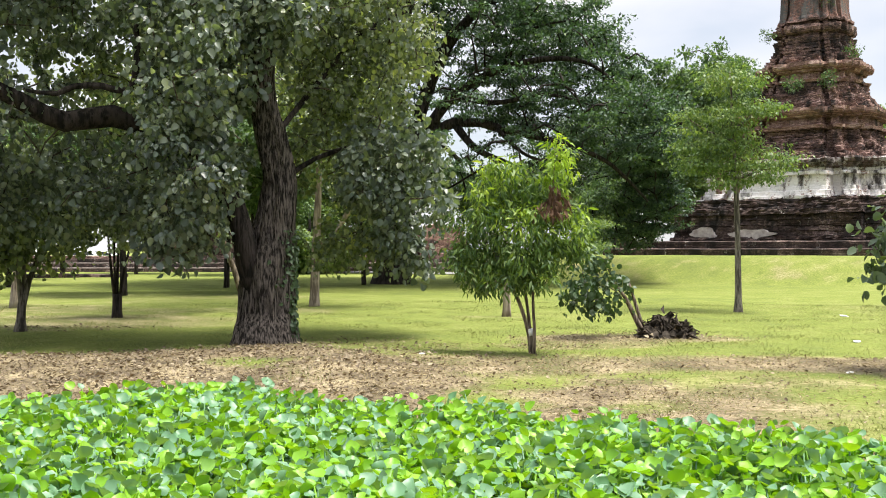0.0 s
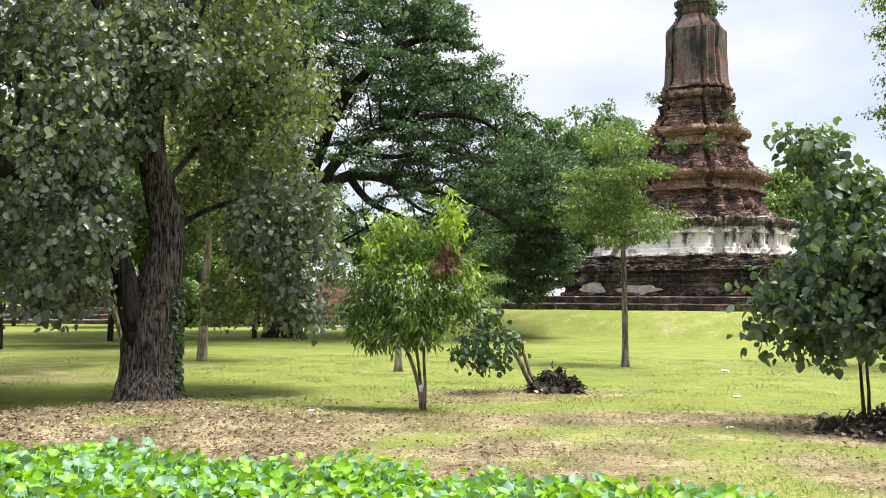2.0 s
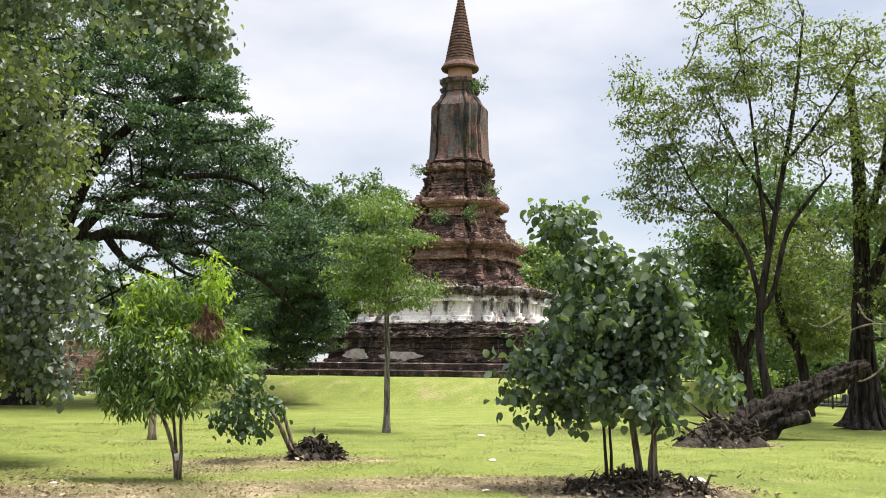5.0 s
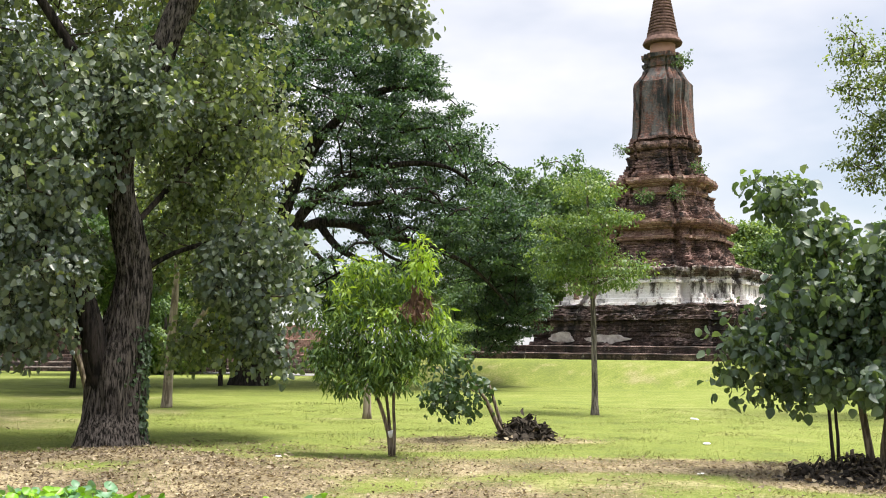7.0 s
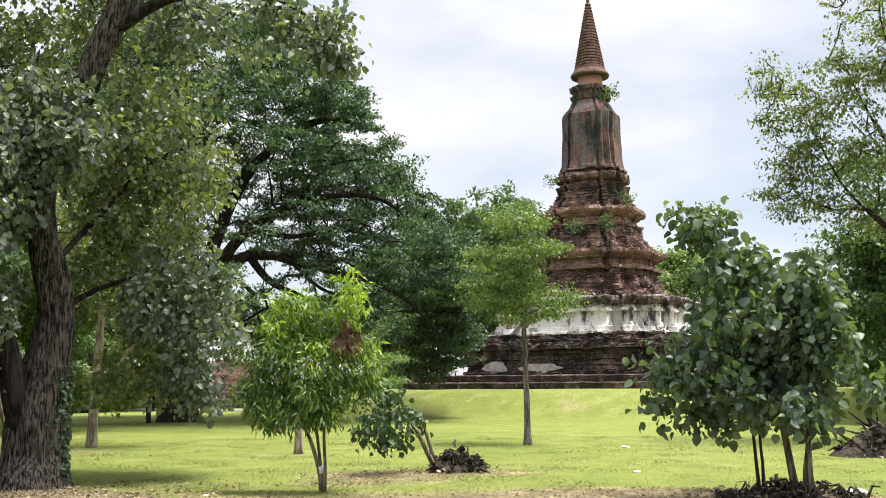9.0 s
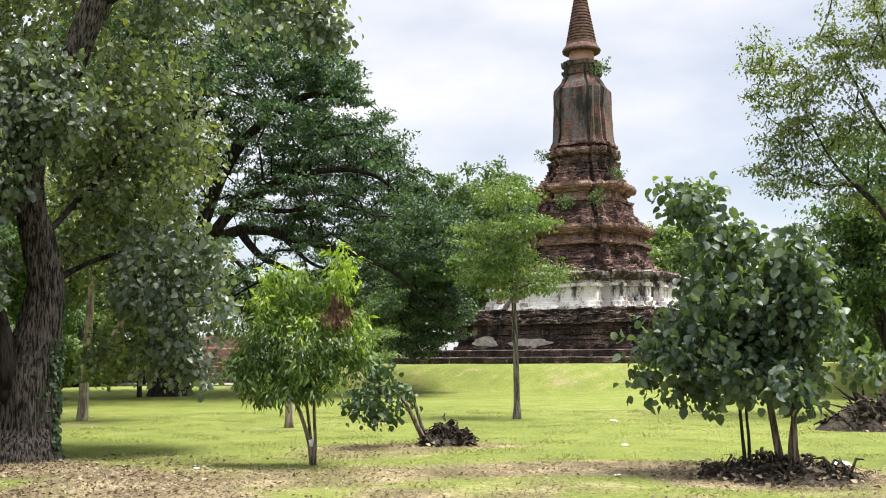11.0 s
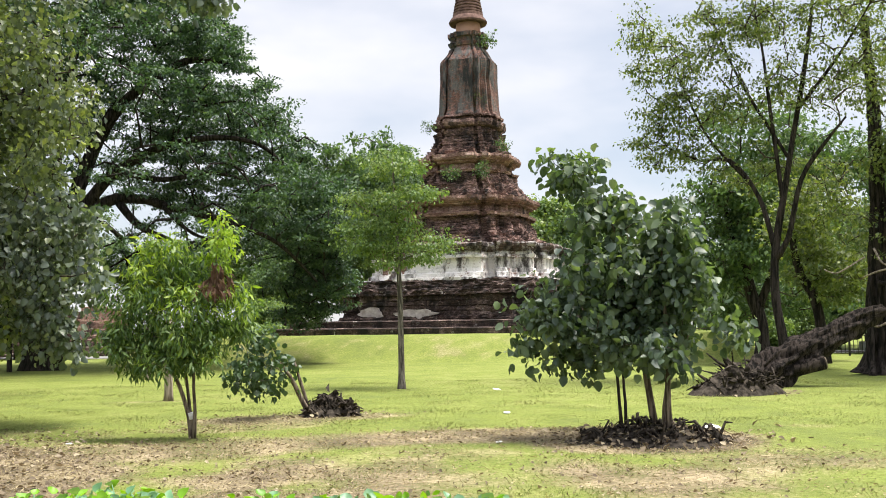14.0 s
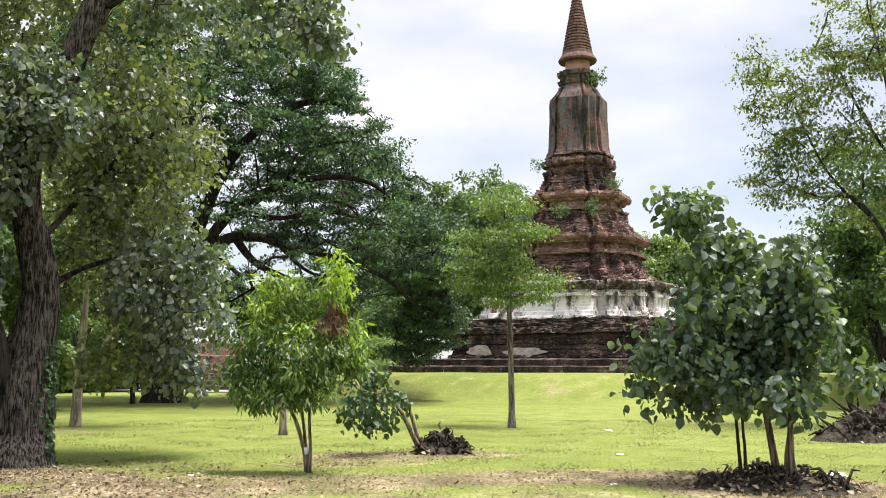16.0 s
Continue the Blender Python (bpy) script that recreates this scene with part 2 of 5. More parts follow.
M_TWIG = bark_mat("twig_bark", (0.030, 0.024, 0.020), (0.105, 0.085, 0.066), 20.0, 0.004)
M_WOOD = plain_mat("dead_wood", (0.012, 0.010, 0.008), (0.070, 0.058, 0.046), 0.95, 11.0, 0.1, 0, 0.03)
M_CUT = plain_mat("cut_wood", (0.10, 0.080, 0.062), (0.22, 0.18, 0.14), 0.9, 12.0, 0.1)
M_BRICK_DARK = brick_mat("weathered_brick", [(0.41, (0.040, 0.033, 0.031)), (0.49, (0.165, 0.108, 0.092)), (0.56, (0.38, 0.250, 0.215)), (0.62, (0.54, 0.41, 0.365))], (0.030, 0.028, 0.027), 0.50)
M_BRICK_BASE = brick_mat("blackened_brick", [(0.42, (0.030, 0.025, 0.024)), (0.52, (0.105, 0.074, 0.065)), (0.62, (0.36, 0.27, 0.24))], (0.024, 0.021, 0.020), 0.475, (0.375, (0.45, 0.40, 0.37), (0.62, 0.57, 0.54)))
M_BRICK_RED = brick_mat("orange_brick", [(0.38, (0.11, 0.070, 0.060)), (0.5, (0.36, 0.225, 0.180)), (0.61, (0.60, 0.45, 0.375))], (0.050, 0.042, 0.040), 0.53)
M_PLASTER = brick_mat("stained_plaster", [(0.38, (0.18, 0.105, 0.085)), (0.61, (0.48, 0.32, 0.26))], (0.070, 0.060, 0.057), 0.490, (0.535, (0.70, 0.65, 0.63), (0.88, 0.85, 0.83)))
M_STAINED = brick_mat("blackened_plaster", [(0.40, (0.07, 0.05, 0.045)), (0.60, (0.24, 0.17, 0.145))], (0.034, 0.030, 0.029), 0.475, (0.45, (0.30, 0.27, 0.26), (0.55, 0.51, 0.49)))
M_BODY = brick_mat("black_plaster", [(0.40, (0.10, 0.060, 0.050)), (0.60, (0.36, 0.205, 0.165))], (0.034, 0.035, 0.034), 0.47, (0.47, (0.045, 0.044, 0.043), (0.22, 0.21, 0.20)))
M_PATCH = plain_mat("patch_plaster", (0.34, 0.29, 0.27), (0.62, 0.57, 0.54), 0.95, 3.0, 0.1, 0, 0.03)
M_LEDGE = plain_mat("pale_ledge", (0.060, 0.048, 0.043), (0.21, 0.18, 0.16), 0.95, 2.2, 0.1, 0, 0.03)
M_SPIRE = plain_mat("spire_terracotta", (0.080, 0.049, 0.042), (0.180, 0.112, 0.095), 0.9, 3.5, 0.1, 0, 0.04)
M_NECK = plain_mat("neck_plaster", (0.36, 0.20, 0.15), (0.46, 0.28, 0.22), 0.9, 1.5, 0.1, 0, 0.02)
M_WATER = plain_mat("pond_water", (0.010, 0.016, 0.010), (0.020, 0.028, 0.014), 0.08, 2.0, 0.5)
M_WHITE = plain_mat("white_wall", (0.62, 0.61, 0.59), (0.80, 0.79, 0.77), 0.8, 1.5)
M_PAINT = plain_mat("car_paint", (0.78, 0.79, 0.80), (0.83, 0.84, 0.85), 0.25, 1.0, 0.6)
M_GLASS_DARK = plain_mat("car_glass", (0.015, 0.018, 0.020), (0.025, 0.028, 0.030), 0.06, 1.0, 0.6)
M_TYRE = plain_mat("tyre_rubber", (0.012, 0.012, 0.012), (0.030, 0.030, 0.030), 0.85, 8.0)
M_METAL = plain_mat("dark_iron", (0.020, 0.020, 0.021), (0.055, 0.050, 0.045), 0.6, 9.0, 0.5, 0.6)
M_TEAL = plain_mat("teal_roof", (0.10, 0.30, 0.26), (0.16, 0.40, 0.36), 0.6, 3.0)
M_ROOF = plain_mat("brown_roof", (0.10, 0.060, 0.045), (0.20, 0.12, 0.09), 0.85, 3.0)
M_PAPER = plain_mat("white_paper", (0.70, 0.69, 0.66), (0.85, 0.84, 0.81), 0.8, 12.0)
M_ASPHALT = plain_mat("pale_asphalt", (0.15, 0.145, 0.14), (0.24, 0.235, 0.225), 0.9, 3.0)


# ---- mesh tools ----
def link_mesh(name, verts, faces, material, parent=None, label="", uvs=None, smooth=False):
    me = bpy.data.meshes.new(name)
    me.from_pydata([tuple(v) for v in verts], [], faces)
    me.materials.append(material)
    if uvs is not None:
        lay = me.uv_layers.new(name="UVMap")
        idx = np.empty(len(me.loops), dtype=np.int32)
        me.loops.foreach_get("vertex_index", idx)
        lay.data.foreach_set("uv", np.asarray(uvs, dtype=np.float32)[idx].ravel())
    if smooth:
        me.polygons.foreach_set("use_smooth", np.ones(len(me.polygons), dtype=bool))
    me.update()
    ob = new(name, me)
    if parent:
        ob.parent = parent
    if label:
        ob["label"] = label
    return ob


def part(name, bm, material, parent=None, label="", smooth=False):
    me = bpy.data.meshes.new(name)
    bm.normal_update()
    bm.to_mesh(me)
    bm.free()
    me.materials.append(material)
    if smooth:
        me.polygons.foreach_set("use_smooth", np.ones(len(me.polygons), dtype=bool))
    ob = new(name, me)
    if parent:
        ob.parent = parent
    if label:
        ob["label"] = label
    return ob


def thing(name, label, category, group="", at=(0, 0, 0), rz=0.0):
    e = new(name)
    e.matrix_world = pose(*at, 0, 0, rz)
    e.empty_display_size = 0.3
    return tagged(e, label, category, group)


def box(bm, centre, size, bevel=0.02, turn=None):
    m = Matrix.Translation(centre) @ (turn or Matrix.Identity(4)) @ Matrix.Diagonal((*size, 1))
    made = bmesh.ops.create_cube(bm, size=1.0, matrix=m)
    if bevel:
        edges = list({e for v in made["verts"] for e in v.link_edges})
        bmesh.ops.bevel(bm, geom=edges, offset=bevel, segments=1, affect="EDGES")


class Tubes:
    """Collects tapering tubes for one mesh."""

    def __init__(self):
        self.v, self.f = [], []

    def add(self, pts, radii, sides=8, rough=0.0, flute=0.0, seed=0):
        pts = [Vector(p) for p in pts]
        base = len(self.v)
        up = Vector((0.31, 0.95, 0.05)).normalized()
        for i, p in enumerate(pts):
            d = (pts[min(i + 1, len(pts) - 1)] - pts[max(i - 1, 0)]).normalized()
            a = d.cross(up)
            a = a.normalized() if a.length > 0.1 else d.cross(Vector((1, 0, 0))).normalized()
            b = d.cross(a)
            for k in range(sides):
                th = 2 * math.pi * k / sides
                r = radii[i]
                if flute:
                    r *= 1 + flute * noise.noise((math.cos(th) * 2.6 + seed, math.sin(th) * 2.6, i * 0.10)) + 0.42 * flute * noise.noise((math.cos(th) * 9 + seed, math.sin(th) * 9, i * 0.07)) + 0.30 * flute * noise.noise((math.cos(th) * 19 + seed, math.sin(th) * 19, i * 0.13))
                if rough:
                    r *= 1 + rough * noise.noise((p.x * 3 + math.cos(th) * 1.5, p.y * 3 + math.sin(th) * 1.5, p.z * 3 + seed))
                self.v.append(p + a * (r * math.cos(th)) + b * (r * math.sin(th)))
        for i in range(len(pts) - 1):
            for k in range(sides):
                k2 = (k + 1) % sides
                self.f.append((base + i * sides + k, base + i * sides + k2, base + (i + 1) * sides + k2, base + (i + 1) * sides + k))
        self.f.append(tuple(base + (len(pts) - 1) * sides + k for k in range(sides)))
        self.f.append(tuple(base + sides - 1 - k for k in range(sides)))

    def mesh(self, name, material, parent=None, label=""):
        return link_mesh(name, self.v, self.f, material, parent, label, smooth=True)


def spline(pts, step=0.25):
    """Smooth line through the points, as rows (x, y, z, radius)."""
    p = np.array(pts, float)
    out = []
    for i in range(len(p) - 1):
        p0, p1, p2, p3 = p[max(i - 1, 0)], p[i], p[i + 1], p[min(i + 2, len(p) - 1)]
        n = max(2, int(np.linalg.norm(p2[:3] - p1[:3]) / step))
        for s in np.linspace(0, 1, n, endpoint=False):
            out.append(0.5 * (2 * p1 + (p2 - p0) * s + (2 * p0 - 5 * p1 + 4 * p2 - p3) * s * s + (3 * p1 - p0 - 3 * p2 + p3) * s ** 3))
    out.append(p[-1])
    return np.array(out)


LEAF = {
    "round": (np.array([(0, 0, 0), (0, .5, -.09), (0, 1.08, -.34), (-.30, .18, .14), (-.42, .50, .16), (-.22, .80, -.02), (.28, .14, .06), (.38, .56, .05), (.16, .86, -.16)]),
              [(0, 1, 4, 3), (1, 2, 5, 4), (0, 6, 7, 1), (1, 7, 8, 2)]),
    "disc": (np.array([(0, 0, 0), (0, .5, -.10), (0, 1.04, -.30), (-.34, .13, .13), (-.47, .50, .15), (-.28, .86, -.04), (.33, .11, .07), (.44, .53, .05), (.26, .85, -.16)]),
             [(0, 1, 4, 3), (1, 2, 5, 4), (0, 6, 7, 1), (1, 7, 8, 2)]),
    "long": (np.array([(0, 0, 0), (0, .5, .02), (0, 1, -.22), (-.135, .45, .08), (.135, .45, .08)]), [(0, 1, 3), (1, 2, 3), (0, 4, 1), (1, 4, 2)]),
    "spray": (np.array([(0, 0, 0), (-.30, .45, .05), (0, 1, -.10), (.30, .45, .05)]), [(0, 3, 2, 1)]),
    "blade": (np.array([(-.05, 0, 0), (.05, 0, 0), (.015, .65, .05), (0, 1, .22)]), [(0, 1, 2), (0, 2, 3)]),
    "cup": (np.array([(0, 0, 0), (0, .5, -.20), (0, 1.10, -.10), (-.40, .10, .16), (-.58, .46, .24), (-.34, .84, .10), (.42, .10, .10), (.55, .48, .16), (.32, .86, .02)]),
            [(0, 1, 4, 3), (1, 2, 5, 4), (0, 6, 7, 1), (1, 7, 8, 2)]),
}


def leaves(name, kind, P, Y, N, S, material, parent=None, label="", smooth=False):
    """One mesh of many leaves: at P, tip along Y, upper side along N, length S."""
    tv, tf = LEAF[kind]
    P, Y, N = np.asarray(P, float), np.asarray(Y, float), np.asarray(N, float)
    Y = Y / np.linalg.norm(Y, axis=1, keepdims=True)
    X = np.cross(Y, N)
    X /= np.linalg.norm(X, axis=1, keepdims=True) + 1e-9
    N = np.cross(X, Y)
    S = np.asarray(S, float)[:, None, None]
    V = P[:, None, :] + S * (X[:, None, :] * tv[None, :, 0:1] + Y[:, None, :] * tv[None, :, 1:2] + N[:, None, :] * tv[None, :, 2:3])
    n, k = len(P), len(tv)
    me = bpy.data.meshes.new(name)
    me.vertices.add(n * k)
    me.vertices.foreach_set("co", V.astype(np.float32).ravel())
    loop = np.concatenate([np.array(f) for f in tf])
    sizes = np.array([len(f) for f in tf])
    idx = (loop[None, :] + (np.arange(n) * k)[:, None]).ravel().astype(np.int32)
    me.loops.add(len(idx))
    me.loops.foreach_set("vertex_index", idx)
    tot = np.tile(sizes, n)
    me.polygons.add(len(tot))
    me.polygons.foreach_set("loop_start", np.concatenate([[0], np.cumsum(tot)[:-1]]).astype(np.int32))
    if smooth:
        me.polygons.foreach_set("use_smooth", np.ones(len(tot), dtype=bool))
    me.materials.append(material)
    me.update(calc_edges=True)
    me.validate()
    ob = new(name, me)
    if parent:
        ob.parent = parent
    if label:
        ob["label"] = label
    return ob


def unit(rng, n):
    v = rng.normal(size=(n, 3))
    return v / np.linalg.norm(v, axis=1, keepdims=True)


def sample_blobs(rng, blobs, shell=0.45):
    """Clump centres inside a set of ellipsoids ((x, y, z), (rx, ry, rz), count)."""
    out = []
    for c, r, n in blobs:
        d = unit(rng, n) * (rng.random((n, 1)) ** shell)
        out.append(np.array(c) + d * np.array(r))
    return np.concatenate(out)


def branchwork(rng, tubes, nodes, centres, thick=0.010, sag=0.0, reach=0.5):
    """Grows thin branches from the nodes (x, y, z) out to each centre; later ones start from earlier ones."""
    nodes = [np.array(p[:3], float) for p in nodes]
    start = np.array(nodes)
    order = np.argsort([np.min(np.sum((start - c) ** 2, axis=1)) for c in centres])
    pool = np.zeros((len(nodes) + 2 * len(centres), 3))
    pool[:len(nodes)] = nodes
    n = len(nodes)
    for i in order:
        c = centres[i]
        diff = pool[:n] - c
        j = int(np.argmin((diff ** 2).sum(axis=1) + 0.4 * np.maximum(diff[:, 2], 0) ** 2))
        a = pool[j].copy()
        length = float(np.linalg.norm(c - a))
        if length < 0.05:
            continue
        mid = a * 0.5 + c * 0.5 + rng.normal(size=3) * 0.10 * length + np.array((0, 0, 0.10 * length - sag * length))
        r0 = thick * (0.8 + 1.2 * min(length, 3.0))
        tubes.add([a, mid, c], [r0, r0 * 0.7, r0 * 0.35], 4)
        pool[n], pool[n + 1] = mid, c
        n += 2


def crown(rng, tree, kind, material, centres, per, spread, size, up=0.7, droop=0.3, flat=1.0, name="crown", label="", smooth=False, out=0.0):
    """Leaves round each centre; out turns their faces away from the middle of the crown."""
    n = len(centres) * per
    P = np.repeat(centres, per, axis=0)
    off = unit(rng, n) * (rng.random((n, 1)) ** 0.5) * spread * (0.6 + 0.8 * np.repeat(rng.random(len(centres)), per)[:, None])
    off[:, 2] *= flat
    P = P + off
    Y = unit(rng, n) + off / spread * 0.8
    Y[:, 2] -= droop * 2
    N = unit(rng, n)
    N[:, 2] += up * 2
    if out:
        away = P - centres.mean(axis=0)
        away[:, 2] *= 0.5
        N += out * away / (np.linalg.norm(away, axis=1, keepdims=True) + 1e-6)
    S = size * (0.45 + 0.95 * rng.random(n))
    return tagged(leaves(name, kind, P, Y, N, S, material, tree, label, smooth), kind="stuff")


# ---- ground ----
CHEDI = Vector((22.0, 58.0, 0.0))
CHEDI_TURN = -40.0
c40, s40 = math.cos(radians(40)), math.sin(radians(40))


def chedi_frame(x, y):
    """Place in the monument's own axes: a along its front, b outward from its front."""
    dx, dy = x - CHEDI.x, y - CHEDI.y
    return dx * c40 - dy * s40, -dx * s40 - dy * c40


def smooth01(v):
    v = np.clip(v, 0, 1)
    return v * v * (3 - 2 * v)


EDGE_X = np.array([-60.0, -12.0, -7.0, -5.0, -4.3, -3.4, -2.5, -1.3, -0.4, 1.1, 2.2, 3.3, 5.5, 9.0, 60.0])
EDGE_Y = np.array([8.0, 8.4, 8.7, 9.0, 9.5, 10.0, 10.5, 9.9, 9.4, 8.75, 8.1, 7.2, 5.9, 4.6, 3.2])


def bank_edge(x):
    return np.interp(x, EDGE_X, EDGE_Y)


def fbm(x, y, s, seed=0.0):
    return noise.fractal((x * s + seed, y * s - seed, seed * 0.37), 0.9, 2.0, 4)


def height(x, y):
    a, b = chedi_frame(x, y)
    r = max(abs(a) - (3.3 if a > 0 else 0.0), abs(b))
    h = 1.28 * float(smooth01((16.2 - r) / 4.2))
    e = float(bank_edge(x))
    if y < e + 0.6:
        near = max(0.0, float(smooth01((e + 0.5 - y) / 0.9)) - float(smooth01((2.6 - y) / 0.8)))
        h -= 0.75 * near
    if 3 < y < 80:
        h += 0.035 * noise.noise((x * 0.35, y * 0.35, 1.0)) + 0.012 * noise.noise((x * 1.7, y * 1.7, 3.0))
    if e < y < e + 7 and x < 2:
        h += 0.10 * float(smooth01((y - e) / 2.5)) * float(smooth01((e + 7 - y) / 3.0)) * float(smooth01((2 - x) / 4.0))
    return h


def bareness(x, y):
    e = float(bank_edge(x))
    d = y - e
    v = 0.0
    if -0.5 < d < 8:
        v = float(smooth01((d + 0.4) / 0.6)) * float(smooth01((6.8 - d) / 3.4)) * (0.40 + 0.16 * float(smooth01((5.0 - x) / 3.0)) + 0.44 * float(smooth01((1.2 - x) / 4.5)))
        v *= 0.88 + 0.9 * fbm(x, y, 0.6, 2.0)
        v += 0.15 * float(smooth01((8.0 - d) / 3.0)) * (1 + fbm(x, y, 1.1, 8.0))
    for px, py, rx, ry, k in ((3.4, 17.4, 2.2, 0.9, 0.62), (5.0, 13.4, 2.8, 1.0, 0.74), (2.8, 13.6, 2.4, 1.0, 0.62), (0.6, 13.2, 2.2, 1.2, 0.62), (7.1, 11.8, 1.6, 1.3, 0.9), (1.4, 14.2, 1.3, 0.7, 0.45), (2.2, 16.2, 1.6, 0.8, 0.5),
                              # first four: brown earth, also darkening the tree-shaded lawn by colour
                              (-8.5, 21.6, 4.6, 2.6, 0.50), (-13.0, 26.0, 5.0, 3.2, 0.46), (-6.0, 25.6, 3.6, 1.6, 0.44), (-9.0, 33.0, 6.0, 2.4, 0.36), (-1.5, 16.2, 2.2, 1.2, 0.4), (14.0, 19.2, 1.6, 1.0, 0.6), (-9.5, 30, 5, 1.3, 0.35), (10.2, 12.5, 0.7, 0.4, 0.4), (1.3, 23.2, 1.6, 0.5, 0.4)):
        q = ((x - px) / rx) ** 2 + ((y - py) / ry) ** 2
        if q < 2.2:
            v = max(v, k * float(smooth01((1.7 - q) / 1.3)))
    a, b = chedi_frame(x, y)
    r = max(abs(a) - (3.3 if a > 0 else 0.0), abs(b))
    if 11.5 < r < 16.5:
        v = max(v, 0.28 * float(smooth01((r - 12.0) / 1.2)) * float(smooth01((15.8 - r) / 1.0)) * (1 + 0.8 * fbm(x, y, 0.6, 3.0)))
    return v + 0.10 * fbm(x, y, 0.23, 5.0)


def axis_lines(lo, hi, step, far):
    core = list(np.arange(lo, hi + 1e-6, step))
    s, v = step, hi
    while v < far:
        s *= 1.35
        v += s
        core.append(v)
    s, v, head = step, lo, []
    while v > -far:
        s *= 1.35
        v -= s
        head.append(v)
    return np.array(head[::-1] + core)


gx, gy = axis_lines(-22.0, 40.0, 0.32, 1500.0), axis_lines(0.0, 66.0, 0.32, 1500.0)
g_v = [(x, y, height(x, y)) for y in gy for x in gx]
g_f = [(j * len(gx) + i, j * len(gx) + i + 1, (j + 1) * len(gx) + i + 1, (j + 1) * len(gx) + i) for j in range(len(gy) - 1) for i in range(len(gx) - 1)]
ground = link_mesh("ground", g_v, g_f, M_GROUND, smooth=True)
bare = ground.data.attributes.new("bare", "FLOAT", "POINT")
bare.data.foreach_set("value", np.array([bareness(x, y) if -25 < x < 45 and 0 < y < 70 else 0.05 for x, y, z in g_v], dtype=np.float32))
tagged(ground, "mown green lawn with bare brown earth patches", "ground", kind="structure")

# canal water under the floating plants
bm = bmesh.new()
bmesh.ops.create_grid(bm, x_segments=2, y_segments=2, size=1.0, matrix=Matrix.Translation((0, 6.0, -0.42)) @ Matrix.Diagonal((40, 5.0, 1, 1)))
water = part("water", bm, M_WATER)
tagged(water, "dark still canal water under floating plants", "water", kind="structure")


# ---- monument ----
REDENT = [(1.0, -0.46), (1.0, 0.46), (0.79, 0.46), (0.79, 0.58), (0.91, 0.58), (0.91, 0.70), (0.75, 0.70), (0.75, 0.75), (0.70, 0.75), (0.70, 0.91), (0.58, 0.91), (0.58, 0.79), (0.46, 0.79)]
SQUARE = [(1.0, -1.0), (1.0, 1.0)]
PLINTH = [(1.0, -0.70), (1.0, 0.70), (0.9, 0.70), (0.9, 0.9), (0.70, 0.9)]


def plan_ring(corners, h, step):
    """Outline of half width h, resampled, with its corners kept: points and distances along it."""
    pts = []
    for q in range(4):
        ca, sa = (1, 0, -1, 0)[q], (0, 1, 0, -1)[q]
        for x, y in corners:
            pts.append((x * ca - y * sa, x * sa + y * ca))
    clean = []
    for p in pts:
        if not clean or math.dist(p, clean[-1]) > 1e-6:
            clean.append(p)
    out, s, n = [], [], len(clean)
    total = 0.0
    for i, p in enumerate(clean):
        q = clean[(i + 1) % n]
        length = math.dist(p, q) * h
        k = max(1, int(math.ceil(math.dist(p, q) / step)))
        for j in range(k):
            t = j / k
            out.append(((p[0] + (q[0] - p[0]) * t), (p[1] + (q[1] - p[1]) * t)))
            s.append(total + length * t)
        total += length
    return out, s


def masonry(name, corners, profile, material, parent, step=0.07, erode=0.05, label="", seed=0.0):
    """A solid of revolution over a stepped plan: profile rows are (z, half width)."""
    verts, uvs, faces = [], [], []
    ring, _ = plan_ring(corners, 1.0, step)
    n = len(ring)
    for z, h in profile:
        _, s = plan_ring(corners, h, step)
        for (x, y), u in zip(ring, s):
            X, Y = x * h, y * h
            k = erode * (0.8 * noise.noise((X * 1.1 + seed, Y * 1.1, z * 2.3)) + 0.8 * noise.noise((X * 3.7 + seed, Y * 3.7, z * 7)) + 0.5 * noise.noise((X * 9, Y * 9 + seed, z * 13)))
            k -= erode * 3.0 * max(0.0, noise.noise((X * 0.9, Y * 0.9 + seed, z * 1.3)) - 0.28)
            f = 1 + k / max(h, 0.3)
            verts.append((X * f, Y * f, z + 0.5 * k))
            uvs.append((u, z))
    for i in range(len(profile) - 1):
        for k in range(n):
            k2 = (k + 1) % n
            faces.append((i * n + k, i * n + k2, (i + 1) * n + k2, (i + 1) * n + k))
    top = (len(profile) - 1) * n
    verts.append((0, 0, profile[-1][0]))
    uvs.append((0, profile[-1][0]))
    faces += [(top + k, top + (k + 1) % n, len(verts) - 1) for k in range(n)]
    return link_mesh(name, verts, faces, material, parent, label, uvs)


def courses(z0, h0, z1, h1, rise=0.2, rng=random.Random(4)):
    """Stepped, worn brick courses between two half widths."""
    k = max(1, int(round((z1 - z0) / rise)))
    out = []
    for i in range(k):
        a = h0 + (h1 - h0) * i / k + rng.uniform(-0.03, 0.03)
        za, zb = z0 + (z1 - z0) * i / k, z0 + (z1 - z0) * (i + 1) / k
        g = rng.uniform(0.06, 0.15)
        out += [(za, a), (zb - 0.055, a - 0.01), (zb - 0.05, a - g), (zb - 0.005, a - g)]
    return out


